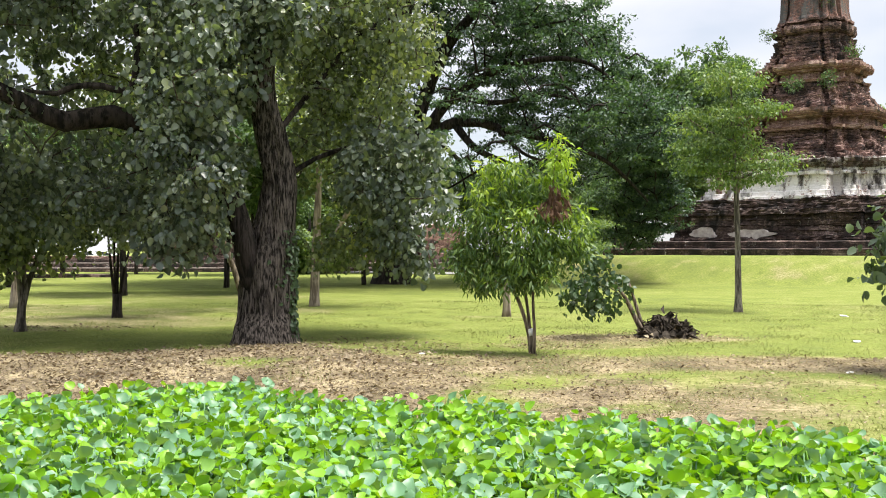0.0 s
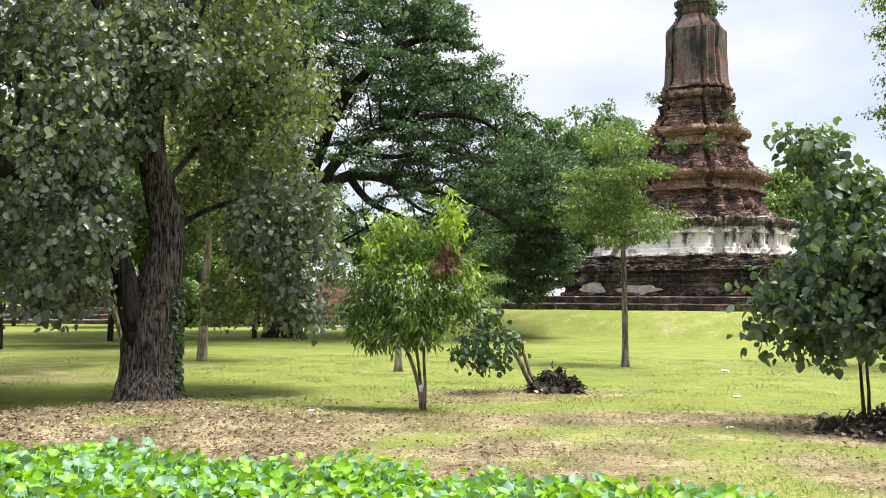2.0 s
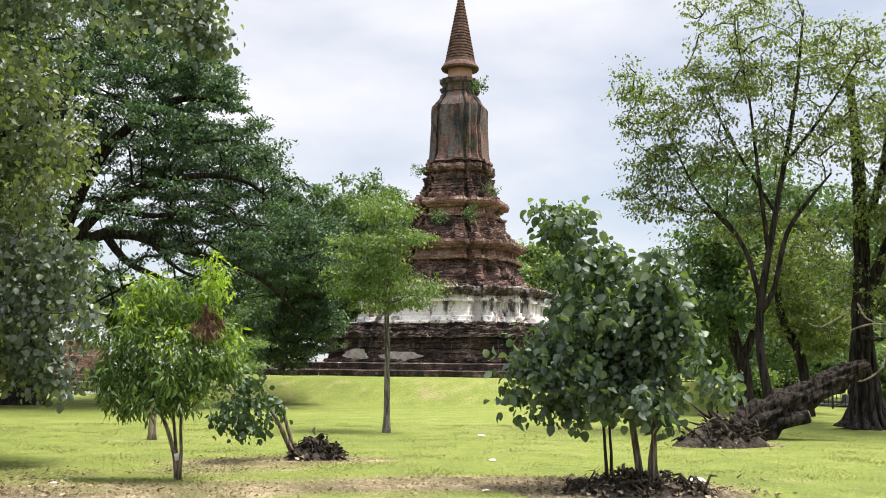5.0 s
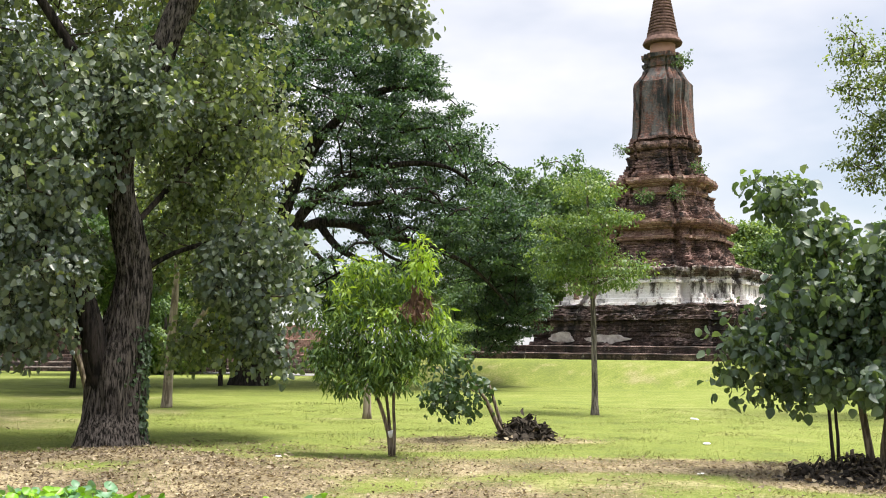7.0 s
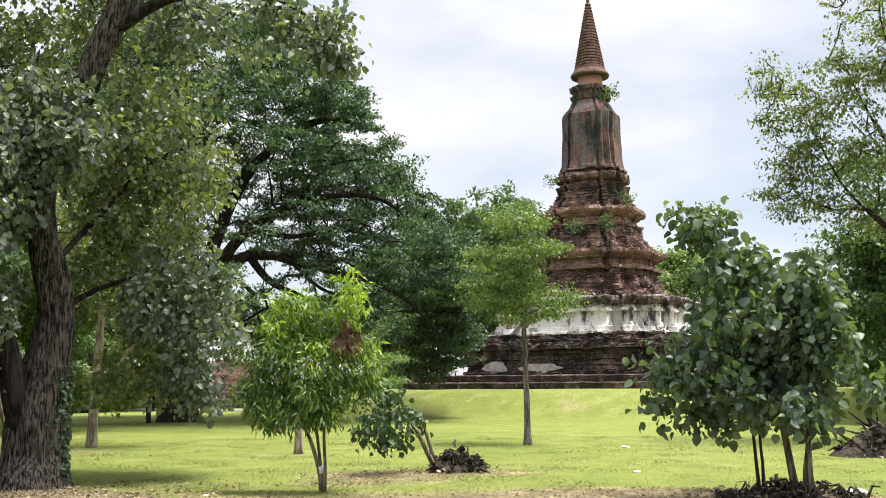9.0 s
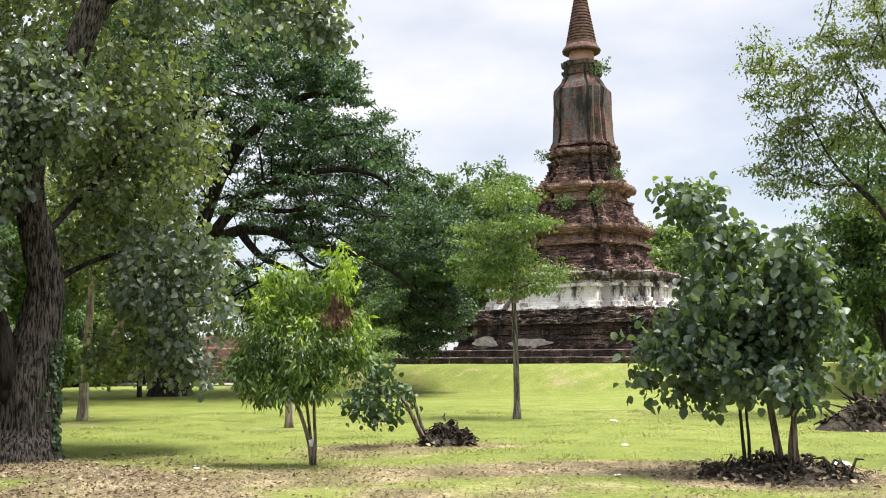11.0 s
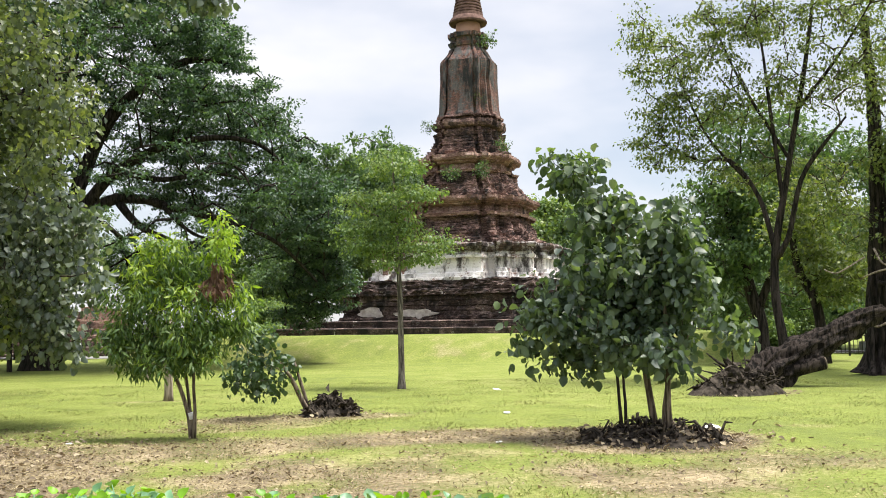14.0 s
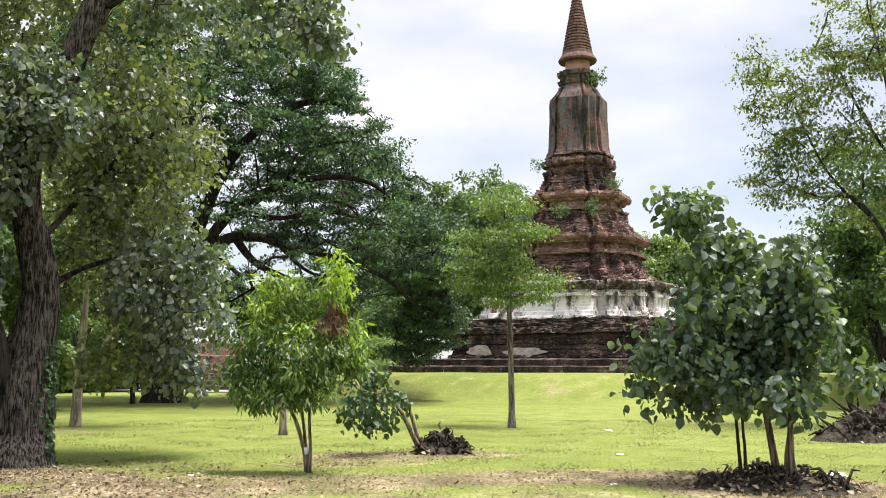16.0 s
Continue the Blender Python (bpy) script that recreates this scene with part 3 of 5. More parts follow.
chedi = thing("stupa", "tall weathered red brick stupa with stained white plaster storey", "stupa", at=tuple(CHEDI), rz=-40 - 90 + 0)
masonry("terrace", SQUARE, [(0.9, 9.0), (1.60, 9.0), (1.66, 8.85)], M_BRICK_BASE, chedi, 0.03, 0.05)
masonry("terrace", SQUARE, [(1.5, 8.3), (2.00, 8.3), (2.06, 8.15)], M_BRICK_BASE, chedi, 0.03, 0.05)
masonry("plinth", PLINTH, courses(1.95, 6.95, 2.3, 6.9, 0.17) + courses(2.3, 6.68, 3.5, 6.6, 0.3) + courses(3.5, 6.8, 3.8, 6.6, 0.15) + courses(3.8, 6.4, 4.4, 6.0, 0.15), M_BRICK_BASE, chedi, 0.022, 0.12, "blackened brick plinth")
for y0, y1, z0, z1, sd in ((-4.6, -3.1, 2.2, 2.8, 1.0), (-2.4, 0.2, 2.15, 2.65, 5.0)):
    rim = []
    for k in range(28):
        th = 2 * math.pi * k / 28
        q = 1 + 0.45 * noise.noise((math.cos(th) * 1.7 + sd, math.sin(th) * 1.7, sd))
        rim.append(((y0 + y1) / 2 + (y1 - y0) / 2 * q * math.cos(th), (z0 + z1) / 2 + (z1 - z0) / 2 * q * math.sin(th)))
    pv = [(6.60, y, z) for y, z in rim] + [(6.80 + 0.03 * noise.noise((y * 3, z * 3, sd)), y * 0.99 + 0.01 * (y0 + y1) / 2, z) for y, z in rim]
    pf = [(k, (k + 1) % 28, 28 + (k + 1) % 28, 28 + k) for k in range(28)] + [tuple(range(28, 56))]
    link_mesh("plaster_patch", pv, pf, M_PATCH, chedi, "leftover pale plaster patch", uvs=[(y, z) for y, z in rim] * 2)
masonry("white_storey", REDENT, [(4.3, 6.05), (4.5, 6.03), (4.52, 5.82), (4.75, 5.78), (4.8, 5.62), (5.0, 5.58), (5.02, 5.44), (5.62, 5.42), (5.64, 5.62), (5.8, 5.62), (5.82, 5.42), (6.02, 5.42)],
        M_PLASTER, chedi, 0.025, 0.06, "peeling white plaster storey with dark stains")
masonry("storey_cornice", REDENT, [(5.98, 5.50), (6.10, 5.52), (6.12, 5.66), (6.24, 5.68), (6.27, 5.82), (6.42, 5.88), (6.52, 5.80), (6.55, 5.3)], M_STAINED, chedi, 0.025, 0.09, "blackened plaster cornice")


def bared_brick(x, y0, y1, z0, z1, seed):
    """A worn brick pilaster standing proud of the plaster face."""
    nz, ny = 16, 5
    v, uv, f = [], [], []
    for i in range(nz + 1):
        z = z0 + (z1 - z0) * i / nz
        for j in range(ny + 1):
            y = y0 + (y1 - y0) * j / ny + 0.07 * noise.noise((z * 2.5, j * 0.3, seed))
            back = 0.5 if j in (0, ny) else 0.0
            v.append((x - back + 0.10 * noise.noise((y * 3, z * 5, seed)), y, z))
            uv.append((y, z))
    for i in range(nz):
        for j in range(ny):
            a = i * (ny + 1) + j
            f.append((a, a + 1, a + ny + 2, a + ny + 1))
    f.append(tuple(nz * (ny + 1) + j for j in range(ny, -1, -1)))
    link_mesh("pilaster", v, f, M_BRICK_RED, chedi, "bared red brick pilaster", uvs=uv)


bared_brick(5.12, -3.95, -3.35, 4.45, 6.15, 3.0)
bared_brick(5.62, -2.60, -2.15, 4.45, 6.05, 8.0)
masonry("lower_tier", REDENT, courses(6.4, 5.2, 7.0, 4.1, 0.14) + courses(7.0, 3.95, 7.6, 3.75, 0.18) + courses(7.6, 3.7, 8.45, 3.45, 0.18), M_BRICK_DARK, chedi, 0.025, 0.13)
masonry("cornice", REDENT, [(8.30, 3.80), (8.48, 3.86), (8.50, 3.60), (8.60, 3.42), (8.98, 3.38), (9.0, 3.66), (9.13, 3.72), (9.16, 3.92), (9.30, 4.02), (9.48, 4.00), (9.52, 3.4)], M_BRICK_RED, chedi, 0.03, 0.075, "orange brick cornice")
masonry("middle_tier", REDENT, courses(9.4, 3.6, 9.9, 3.3, 0.17) + courses(9.9, 3.15, 10.4, 3.0, 0.17) + courses(10.4, 2.85, 11.2, 2.5, 0.2), M_BRICK_DARK, chedi, 0.03, 0.12)
masonry("cornice", REDENT, [(11.08, 2.74), (11.22, 2.80), (11.25, 2.55), (11.32, 2.42), (11.68, 2.38), (11.70, 2.64), (11.83, 2.70), (11.86, 2.90), (12.0, 3.0), (12.2, 2.98), (12.24, 2.5)], M_BRICK_RED, chedi, 0.03, 0.075, "orange brick cornice")
masonry("upper_tier", REDENT, courses(12.2, 2.62, 12.7, 2.42, 0.17) + courses(12.7, 2.3, 13.7, 1.95, 0.2), M_BRICK_DARK, chedi, 0.035, 0.11)
masonry("ring_moulding", REDENT, [(13.6, 2.05), (13.8, 2.12), (13.82, 1.88), (14.0, 1.84), (14.1, 2.1), (14.3, 2.2), (14.5, 2.14), (14.52, 1.8), (14.7, 1.78), (14.72, 2.02), (14.85, 2.02), (14.95, 1.8)], M_BRICK_DARK, chedi, 0.035, 0.09)
masonry("bell", REDENT, [(14.8, 1.92), (14.95, 1.9), (15.1, 1.82), (15.5, 1.75), (16.3, 1.72), (17.2, 1.68), (18.1, 1.68), (18.42, 1.67), (18.5, 1.61), (18.85, 1.36), (19.1, 1.2), (19.3, 1.12)], M_BODY, chedi, 0.035, 0.045, "black stained plaster bell with red brick showing")
masonry("cap", REDENT, [(19.2, 1.04), (19.45, 1.02), (19.5, 1.12), (19.7, 1.2), (19.75, 1.02), (20.0, 1.04), (20.05, 1.18), (20.3, 1.2), (20.34, 1.0)], M_BODY, chedi, 0.06, 0.05)
t_neck = Tubes()
t_neck.add([(0, 0, z) for z in (20.25, 20.6, 21.2)], [0.80, 0.79, 0.79], 32)
t_neck.mesh("neck", M_NECK, chedi, "smooth pink plaster neck")
spire_rows = [(21.05, 0.85), (21.06, 1.20), (21.16, 1.24), (21.24, 1.20), (21.45, 1.06), (21.5, 1.0), (21.72, 0.97)]
for i in range(21):
    f = i / 21
    z, r = 21.74 + 4.35 * f, 0.94 - 0.80 * f
    spire_rows += [(z, r - 0.05), (z + 0.03, r + 0.015), (z + 0.12, r + 0.01), (z + 0.16, r - 0.06 + 0.02 * f)]
spire_rows += [(26.15, 0.10), (26.25, 0.12), (26.35, 0.09)]
t_sp = Tubes()
t_sp.add([(0, 0, z) for z, r in spire_rows], [max(r, 0.05) for z, r in spire_rows], 28)
sp = t_sp.mesh("spire", M_SPIRE, chedi, "ringed terracotta spire")
sp.data.polygons.foreach_set("use_smooth", np.zeros(len(sp.data.polygons), dtype=bool))

# patches of old plaster left on the plinth front, and plants rooted in the joints
rng = np.random.default_rng(11)


def joint_plant(x, y, z, r, n, size):
    ob = thing("wall_plant", "small green shrub rooted in the brick joints", "plant", "plants on the stupa", (x, y, z))
    tb = Tubes()
    cs = sample_blobs(rng, [((0, 0, r * 0.4), (r, r, r * 0.8), n)])
    branchwork(rng, tb, [(0, 0, -0.2)], cs, 0.012)
    tb.mesh("stem", M_TWIG, ob)
    crown(rng, ob, "spray", M_FAR, cs, 26, 0.3, size * 0.62)



joint_plant(22.83, 56.61, 19.54, 0.7, 14, 0.22)
joint_plant(19.67, 55.13, 10.73, 0.55, 14, 0.2)
joint_plant(21.49, 54.45, 10.92, 0.5, 14, 0.2)
joint_plant(23.03, 54.90, 12.57, 0.45, 10, 0.2)
joint_plant(18.93, 56.98, 13.92, 0.45, 8, 0.2)
joint_plant(21.90, 56.22, 15.74, 0.3, 8, 0.14)


# ---- ruined walls of the old hall ----
def ruin(name, label, x0, x1, y, z0, rows, seed):
    """Low stepped brick remains: rows are (depth, height)."""
    rr = random.Random(seed)
    ob = thing(name, label, "ruin", "brick ruins", ((x0 + x1) / 2, y, z0))
    w, zz = x1 - x0, 0.0
    for i, (dep, hh, mat) in enumerate(rows):
        nx = max(8, int(w / 0.35))
        xs = np.linspace(-w / 2 + i * 0.2, w / 2 - i * 0.25, nx)
        v, uv, f = [], [], []
        for k, x in enumerate(xs):
            top = zz + hh * (1 + 0.25 * noise.noise((x * 0.8, i * 3.1, seed)) + 0.12 * noise.noise((x * 3, i, seed)))
            fr = -dep / 2 + 0.06 * noise.noise((x * 1.5, i, 4.0))
            for yy, z in ((fr, zz - 0.2), (fr + 0.03, top - 0.03), (fr + 0.1, top), (dep / 2, top), (dep / 2, zz - 0.2)):
                v.append((x, yy, z))
                uv.append((x, z + yy))
        for k in range(nx - 1):
            for j in range(4):
                f.append((k * 5 + j, (k + 1) * 5 + j, (k + 1) * 5 + j + 1, k * 5 + j + 1))
        f += [(0, 1, 2, 3, 4), tuple((nx - 1) * 5 + j for j in (4, 3, 2, 1, 0))]
        link_mesh("course", v, f, mat, ob, uvs=uv)
        zz += hh
    return ob


ruin("ruined_wall", "long low ruined brick platform with pale worn ledges", -34.0, 2.0, 73.0, 0.0, [(5.6, 0.26, M_BRICK_BASE), (5.5, 0.06, M_LEDGE), (4.4, 0.28, M_BRICK_BASE), (4.3, 0.06, M_LEDGE), (3.2, 0.28, M_BRICK_BASE), (2.2, 0.20, M_BRICK_DARK)], 3)
ruin("ruined_wall", "ruined brick wall stub, orange where the face has fallen", -1.9, 2.2, 78.0, 0.0, [(3.2, 1.3, M_BRICK_DARK), (2.4, 1.2, M_BRICK_RED), (1.6, 1.0, M_BRICK_RED)], 8)
ruin("ruined_wall", "ruined brick wall behind the long platform", -23.5, 0.0, 79.5, 0.0, [(3.2, 1.4, M_BRICK_DARK), (2.4, 0.8, M_BRICK_RED), (1.6, 1.0, M_BRICK_DARK)], 9)
ruin("ruined_wall", "low dark brick remains in the lawn", -24.4, -18.0, 56.0, 0.0, [(0.9, 0.20, M_BRICK_BASE)], 10)

# ---- trees ----
def settle(tree):
    """Parts built in world places keep them under the tree's base."""
    inv = tree.matrix_world.inverted()
    for c in tree.children:
        c.matrix_parent_inverse = inv
    return tree


def limb(tubes, rows, sides=10, step=0.3, flute=0.0, rough=0.0, seed=0):
    s = spline(rows, step)
    tubes.add(s[:, :3], s[:, 3], sides, rough, flute, seed)
    return [tuple(p[:3]) for p in s[::2]]


def tree(name, label, base, trunk_rows, limb_rows, blobs, leaf, seed, group="", bark=None, twig=0.010, category="tree", sides=14, flute=0.0, sag=0.0, skip=0.3, thin=1.0, shaded_limb_bark=None):
    """leaf: kind, material, per clump, spread, length, up, droop, flat."""
    rg = np.random.default_rng(seed)
    ob = thing(name, label, category, group, base)
    nodes = []
    for rows in trunk_rows:
        tb = Tubes()
        got = limb(tb, rows, sides, 0.08 if flute else 0.3, flute, 0.06, seed)
        nodes += got[int(len(got) * skip):]
        tb.mesh("trunk", bark or M_BARK_DARK, ob)
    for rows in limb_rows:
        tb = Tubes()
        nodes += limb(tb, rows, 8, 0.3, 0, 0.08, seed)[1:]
        tb.mesh("limb", shaded_limb_bark or bark or M_BARK_DARK, ob)
    if blobs:
        sets = collections.defaultdict(list)
        for b in blobs:
            sets[b[3] if len(b) > 3 else leaf].append((b[0], b[1], max(2, int(b[2] * thin))))
        found = [(lf, sample_blobs(rg, bl)) for lf, bl in sets.items()]
        tb = Tubes()
        branchwork(rg, tb, nodes, np.concatenate([c for lf, c in found]), twig, sag)
        tagged(tb.mesh("twig_growth", M_TWIG, ob), kind="stuff")
        for (kind, mat, per, spread, length, up, droop, flat, *more), c in found:
            crown(rg, ob, kind, mat, c, per, spread, length, up, droop, flat, out=more[0] if more else 0.0)
    return ob


# the large broad-leaved tree on the bank
L_BIG_SUN = ("disc", M_ROUND_SUN, 40, 0.34, 0.086, 0.35, 0.45, 1.0, 0.2)
big = tree("broadleaf_tree", "large old tree with ridged dark bark and round grey-green leaves", (-2.96, 16.5, 0),
    [[(-2.93, 16.32, -0.08, 0.6), (-2.93, 16.32, 0.09, 0.52), (-2.94, 16.42, 0.46, 0.46), (-2.93, 16.42, 1.03, 0.43), (-2.85, 16.44, 1.69, 0.37), (-2.76, 16.45, 2.26, 0.3), (-2.73, 16.46, 2.73, 0.26), (-2.84, 16.34, 3.38, 0.24), (-2.97, 16.21, 4.02, 0.22), (-2.98, 16.11, 4.65, 0.21),
      (-2.85, 16.03, 5.47, 0.21), (-2.51, 16.04, 6.06, 0.21), (-2.08, 16.01, 7.16, 0.2), (-1.54, 15.97, 8.58, 0.17), (-0.76, 16.02, 10.05, 0.12)]],
    [[(-3.08, 16.29, 0.84, 0.22), (-3.22, 16.17, 1.41, 0.21), (-3.31, 16.15, 1.92, 0.19), (-3.62, 16.18, 2.62, 0.18), (-4.45, 15.98, 3.34, 0.17), (-5.22, 15.53, 3.69, 0.17), (-5.85, 15.20, 3.55, 0.16), (-6.41, 14.87, 3.83, 0.14), (-7.12, 14.32, 4.23, 0.11), (-7.82, 13.95, 4.64, 0.07)],
     [(-2.97, 16.21, 4.11, 0.13), (-3.24, 16.37, 5.17, 0.12), (-3.84, 16.54, 6.35, 0.1), (-4.61, 16.56, 7.50, 0.07)],
     [(-4.83, 15.45, 5.33, 0.03), (-4.73, 15.17, 4.47, 0.05), (-4.81, 15.04, 4.01, 0.055), (-5.18, 14.91, 4.06, 0.05), (-5.56, 14.78, 4.03, 0.05), (-5.75, 14.60, 3.89, 0.04), (-6.14, 14.44, 3.92, 0.025)],
     [(-2.86, 16.33, 3.38, 0.05), (-2.19, 17.04, 4.44, 0.05), (-1.44, 17.42, 5.41, 0.04), (-0.64, 17.57, 5.84, 0.03)],
     [(-2.80, 16.55, 2.64, 0.05), (-2.22, 17.24, 3.18, 0.045), (-1.26, 17.64, 3.42, 0.04), (-0.44, 17.57, 2.71, 0.025)],
     [(-2.04, 16.01, 7.21, 0.13), (-1.14, 15.80, 7.77, 0.09), (0.05, 15.54, 7.84, 0.06), (0.95, 15.31, 7.53, 0.035), (1.49, 15.17, 6.95, 0.02)]],
    [((-7.91, 15.04, 4.62), (2.05, 2.50, 2.05), 150), ((-5.98, 15.90, 5.80), (2.44, 2.60, 0.93), 150), ((-3.87, 15.30, 4.06), (0.91, 1.60, 2.09), 190), ((-2.75, 15.25, 5.35), (0.80, 0.60, 0.85), 55), ((-3.81, 18.19, 6.83), (2.57, 1.60, 1.28), 150, L_BIG_SUN), ((-1.45, 17.52, 5.43), (1.42, 2.20, 1.62), 150, L_BIG_SUN),
     ((-0.85, 17.56, 2.71), (0.96, 1.60, 1.26), 120), ((-1.95, 18.48, 4.26), (1.39, 1.80, 1.92), 110, L_BIG_SUN), ((-6.21, 17.31, 2.64), (2.33, 2.20, 0.90), 130), ((-6.76, 18.28, 4.54), (1.91, 1.20, 1.01), 60, L_BIG_SUN), ((-4.04, 15.47, 1.95), (0.69, 1.00, 0.55), 34), ((-4.77, 17.13, 8.40), (3.89, 2.40, 1.23), 190, L_BIG_SUN), ((-0.64, 17.47, 8.13), (1.91, 1.80, 0.91), 50),
     # last four clumps of this row: unseen canopy added to shade crown and bank
     ((1.14, 15.30, 7.06), (0.62, 0.70, 0.48), 16), ((0.60, 15.43, 7.45), (0.62, 0.60, 0.35), 14), ((1.63, 15.15, 6.67), (0.26, 0.40, 0.22), 6), ((-0.53, 17.17, 1.40), (0.35, 0.50, 0.30), 9), ((-1.69, 17.90, 1.60), (0.72, 1.00, 0.41), 26, L_BIG_SUN), ((-7.41, 13.67, 0.74), (0.53, 0.60, 0.53), 16), ((-8.86, 15.66, 2.58), (1.86, 2.00, 1.34), 110), ((-6.8, 11.2, 7.2), (3.2, 2.0, 0.8), 100), ((-6.6, 14.2, 7.6), (3.0, 1.6, 0.7), 90), ((-5.0, 15.6, 10.4), (3.4, 2.4, 1.1), 170), ((-1.6, 16.4, 10.9), (3.0, 2.2, 0.8), 60)],
    # limbs take the darker bark: their shade is put into the colour
    ("disc", M_ROUND, 44, 0.33, 0.098, 0.25, 0.50, 1.0, 0.2), 21, bark=M_BARK, shaded_limb_bark=M_BARK_DARK, twig=0.011, sides=90, flute=0.20, sag=0.05)
rg = np.random.default_rng(5)
iv = []
for i in range(420):
    z = rg.uniform(0.05, 1.9) ** 1.0
    th = rg.normal(-0.1, 0.45)
    r = 0.45 + 0.10 * max(0, 0.5 - z)
    iv.append((-2.93 + r * math.cos(th), 16.55 + r * math.sin(th) - 0.1, z))
iv = np.array(iv)
leaves("ivy", "round", iv, unit(rg, 420) + np.array((0.3, -0.3, -0.6)), unit(rg, 420) * 0.5 + np.array((1, -0.6, 0.3)), rg.uniform(0.05, 0.1, 420), M_IVY, big, "dark ivy climbing the trunk")
settle(big)

# smaller trees and trunks on the shaded lawn
L_SMALL = ("disc", M_ROUND_SUN, 32, 0.42, 0.105, 0.30, 0.45, 1.0, 0.3)
settle(tree("young_tree", "small forked tree with a thick low crown of round leaves", (-8.2, 19.05, 0),
    [[(-8.17, 19.01, -0.04, 0.14), (-8.16, 19.01, 0.23, 0.085), (-8.14, 19.02, 0.51, 0.08), (-8.11, 19.03, 0.72, 0.07)]],
    [[(-8.12, 19.03, 0.51, 0.06), (-8.02, 19.07, 1.00, 0.055), (-7.81, 19.05, 1.49, 0.045), (-7.59, 19.03, 2.36, 0.025)], [(-8.15, 19.02, 0.51, 0.055), (-8.20, 19.00, 1.16, 0.05), (-8.28, 18.96, 1.71, 0.04), (-8.36, 18.92, 2.47, 0.02)], [(-8.15, 19.07, 0.67, 0.05), (-8.14, 19.13, 1.27, 0.04), (-8.08, 19.16, 2.26, 0.02)]],
    [((-7.91, 19.01, 2.04), (1.30, 1.40, 0.77), 80), ((-8.59, 18.60, 1.60), (0.71, 1.00, 0.59), 26), ((-8.36, 19.04, 2.91), (1.20, 1.20, 0.72), 50)], L_SMALL, 31, bark=M_BARK_GREY))
settle(tree("young_tree", "slim many-stemmed tree sprouting from a dark stump", (-7.5, 22.7, 0),
    [[(-7.51, 22.68, -0.06, 0.14), (-7.51, 22.68, 0.24, 0.11), (-7.50, 22.68, 0.56, 0.115)]],
    [[(-7.57, 22.66, 0.54, 0.035), (-7.64, 22.63, 1.21, 0.03), (-7.71, 22.61, 2.12, 0.02)], [(-7.51, 22.68, 0.54, 0.035), (-7.49, 22.68, 1.34, 0.03), (-7.43, 22.70, 2.39, 0.02)], [(-7.45, 22.69, 0.54, 0.035), (-7.31, 22.74, 1.34, 0.03), (-7.06, 22.82, 2.26, 0.015)], [(-7.57, 22.76, 0.53, 0.03), (-7.60, 22.75, 1.47, 0.025), (-7.58, 22.76, 2.39, 0.015)]],
    # last blob: high crown added behind the great tree to shade the lawn
    [((-7.44, 22.59, 2.77), (1.09, 1.40, 0.82), 50), ((-6.91, 22.55, 1.99), (0.68, 1.00, 0.54), 22), ((-6.80, 26.11, 5.96), (2.64, 2.50, 1.09), 90)], L_SMALL, 32, bark=M_BARK_DARK))
settle(tree("young_tree", "leaning pale-barked trunk with a thin crown", (-11.6, 26.7, 0),
    [[(-11.63, 26.72, -0.06, 0.15), (-11.55, 26.75, 0.92, 0.13), (-11.45, 26.80, 2.02, 0.11), (-11.35, 26.84, 3.30, 0.06)]], [], [((-11.31, 26.75, 3.45), (1.50, 1.50, 1.00), 50)], L_SMALL, 33, bark=M_BARK_PALE))
settle(tree("young_tree", "slender tree with dark bark and hanging leaves", (-15.1, 28.4, 0),
    [[(-15.13, 28.36, -0.07, 0.2), (-15.16, 28.35, 0.88, 0.15), (-15.05, 28.40, 2.06, 0.12), (-15.19, 28.33, 3.75, 0.06)]], [], [((-15.15, 28.24, 3.74), (2.39, 2.00, 1.47), 70), ((-14.59, 28.53, 2.23), (1.10, 1.50, 0.74), 26)], L_SMALL, 34, bark=M_BARK_YOUNG))
settle(tree("young_tree", "pale straight trunk with one sawn side branch", (-3.55, 27.2, 0),
    [[(-3.54, 27.15, -0.06, 0.17), (-3.53, 27.15, 0.36, 0.13), (-3.50, 27.16, 1.46, 0.12), (-3.45, 27.16, 2.55, 0.1), (-3.39, 27.17, 4.58, 0.07)]],
    [[(-3.47, 27.06, 1.74, 0.07), (-2.99, 26.92, 1.84, 0.09), (-2.75, 26.84, 2.31, 0.08), (-2.19, 26.69, 3.22, 0.06), (-1.42, 26.54, 4.66, 0.03)]],
    # last four blobs: hidden crowns added around this tree to shade the lawn
    [((-2.19, 26.69, 3.76), (1.39, 1.60, 1.23), 60), ((-3.48, 27.16, 5.05), (1.26, 1.50, 1.26), 45), ((-3.47, 29.78, 6.92), (3.28, 3.00, 1.21), 90), ((-5.0, 27.0, 6.5), (3.6, 4.5, 1.0), 130), ((-6.5, 21.5, 7.0), (3.6, 2.4, 0.9), 80), ((-8.0, 33.0, 7.2), (4.6, 4.0, 1.0), 110)], L_SMALL, 35, bark=M_BARK_PALE))
for bx, by, sd in ((1.51, 34.0, 36), (1.52, 23.3, 37)):
    t_post = Tubes()
    t_post.add([(bx, by, z) for z in (-0.1, 0.15, 0.6, 1.2, 2.0)], [0.13, 0.10, 0.09, 0.085, 0.07], 10, 0.1, 0, sd)
    ob = thing("young_tree", "short pale young trunk behind the sapling", "tree", "young trunks", (bx, by, 0))
    t_post.mesh("trunk", M_BARK_PALE, ob)
    settle(ob)
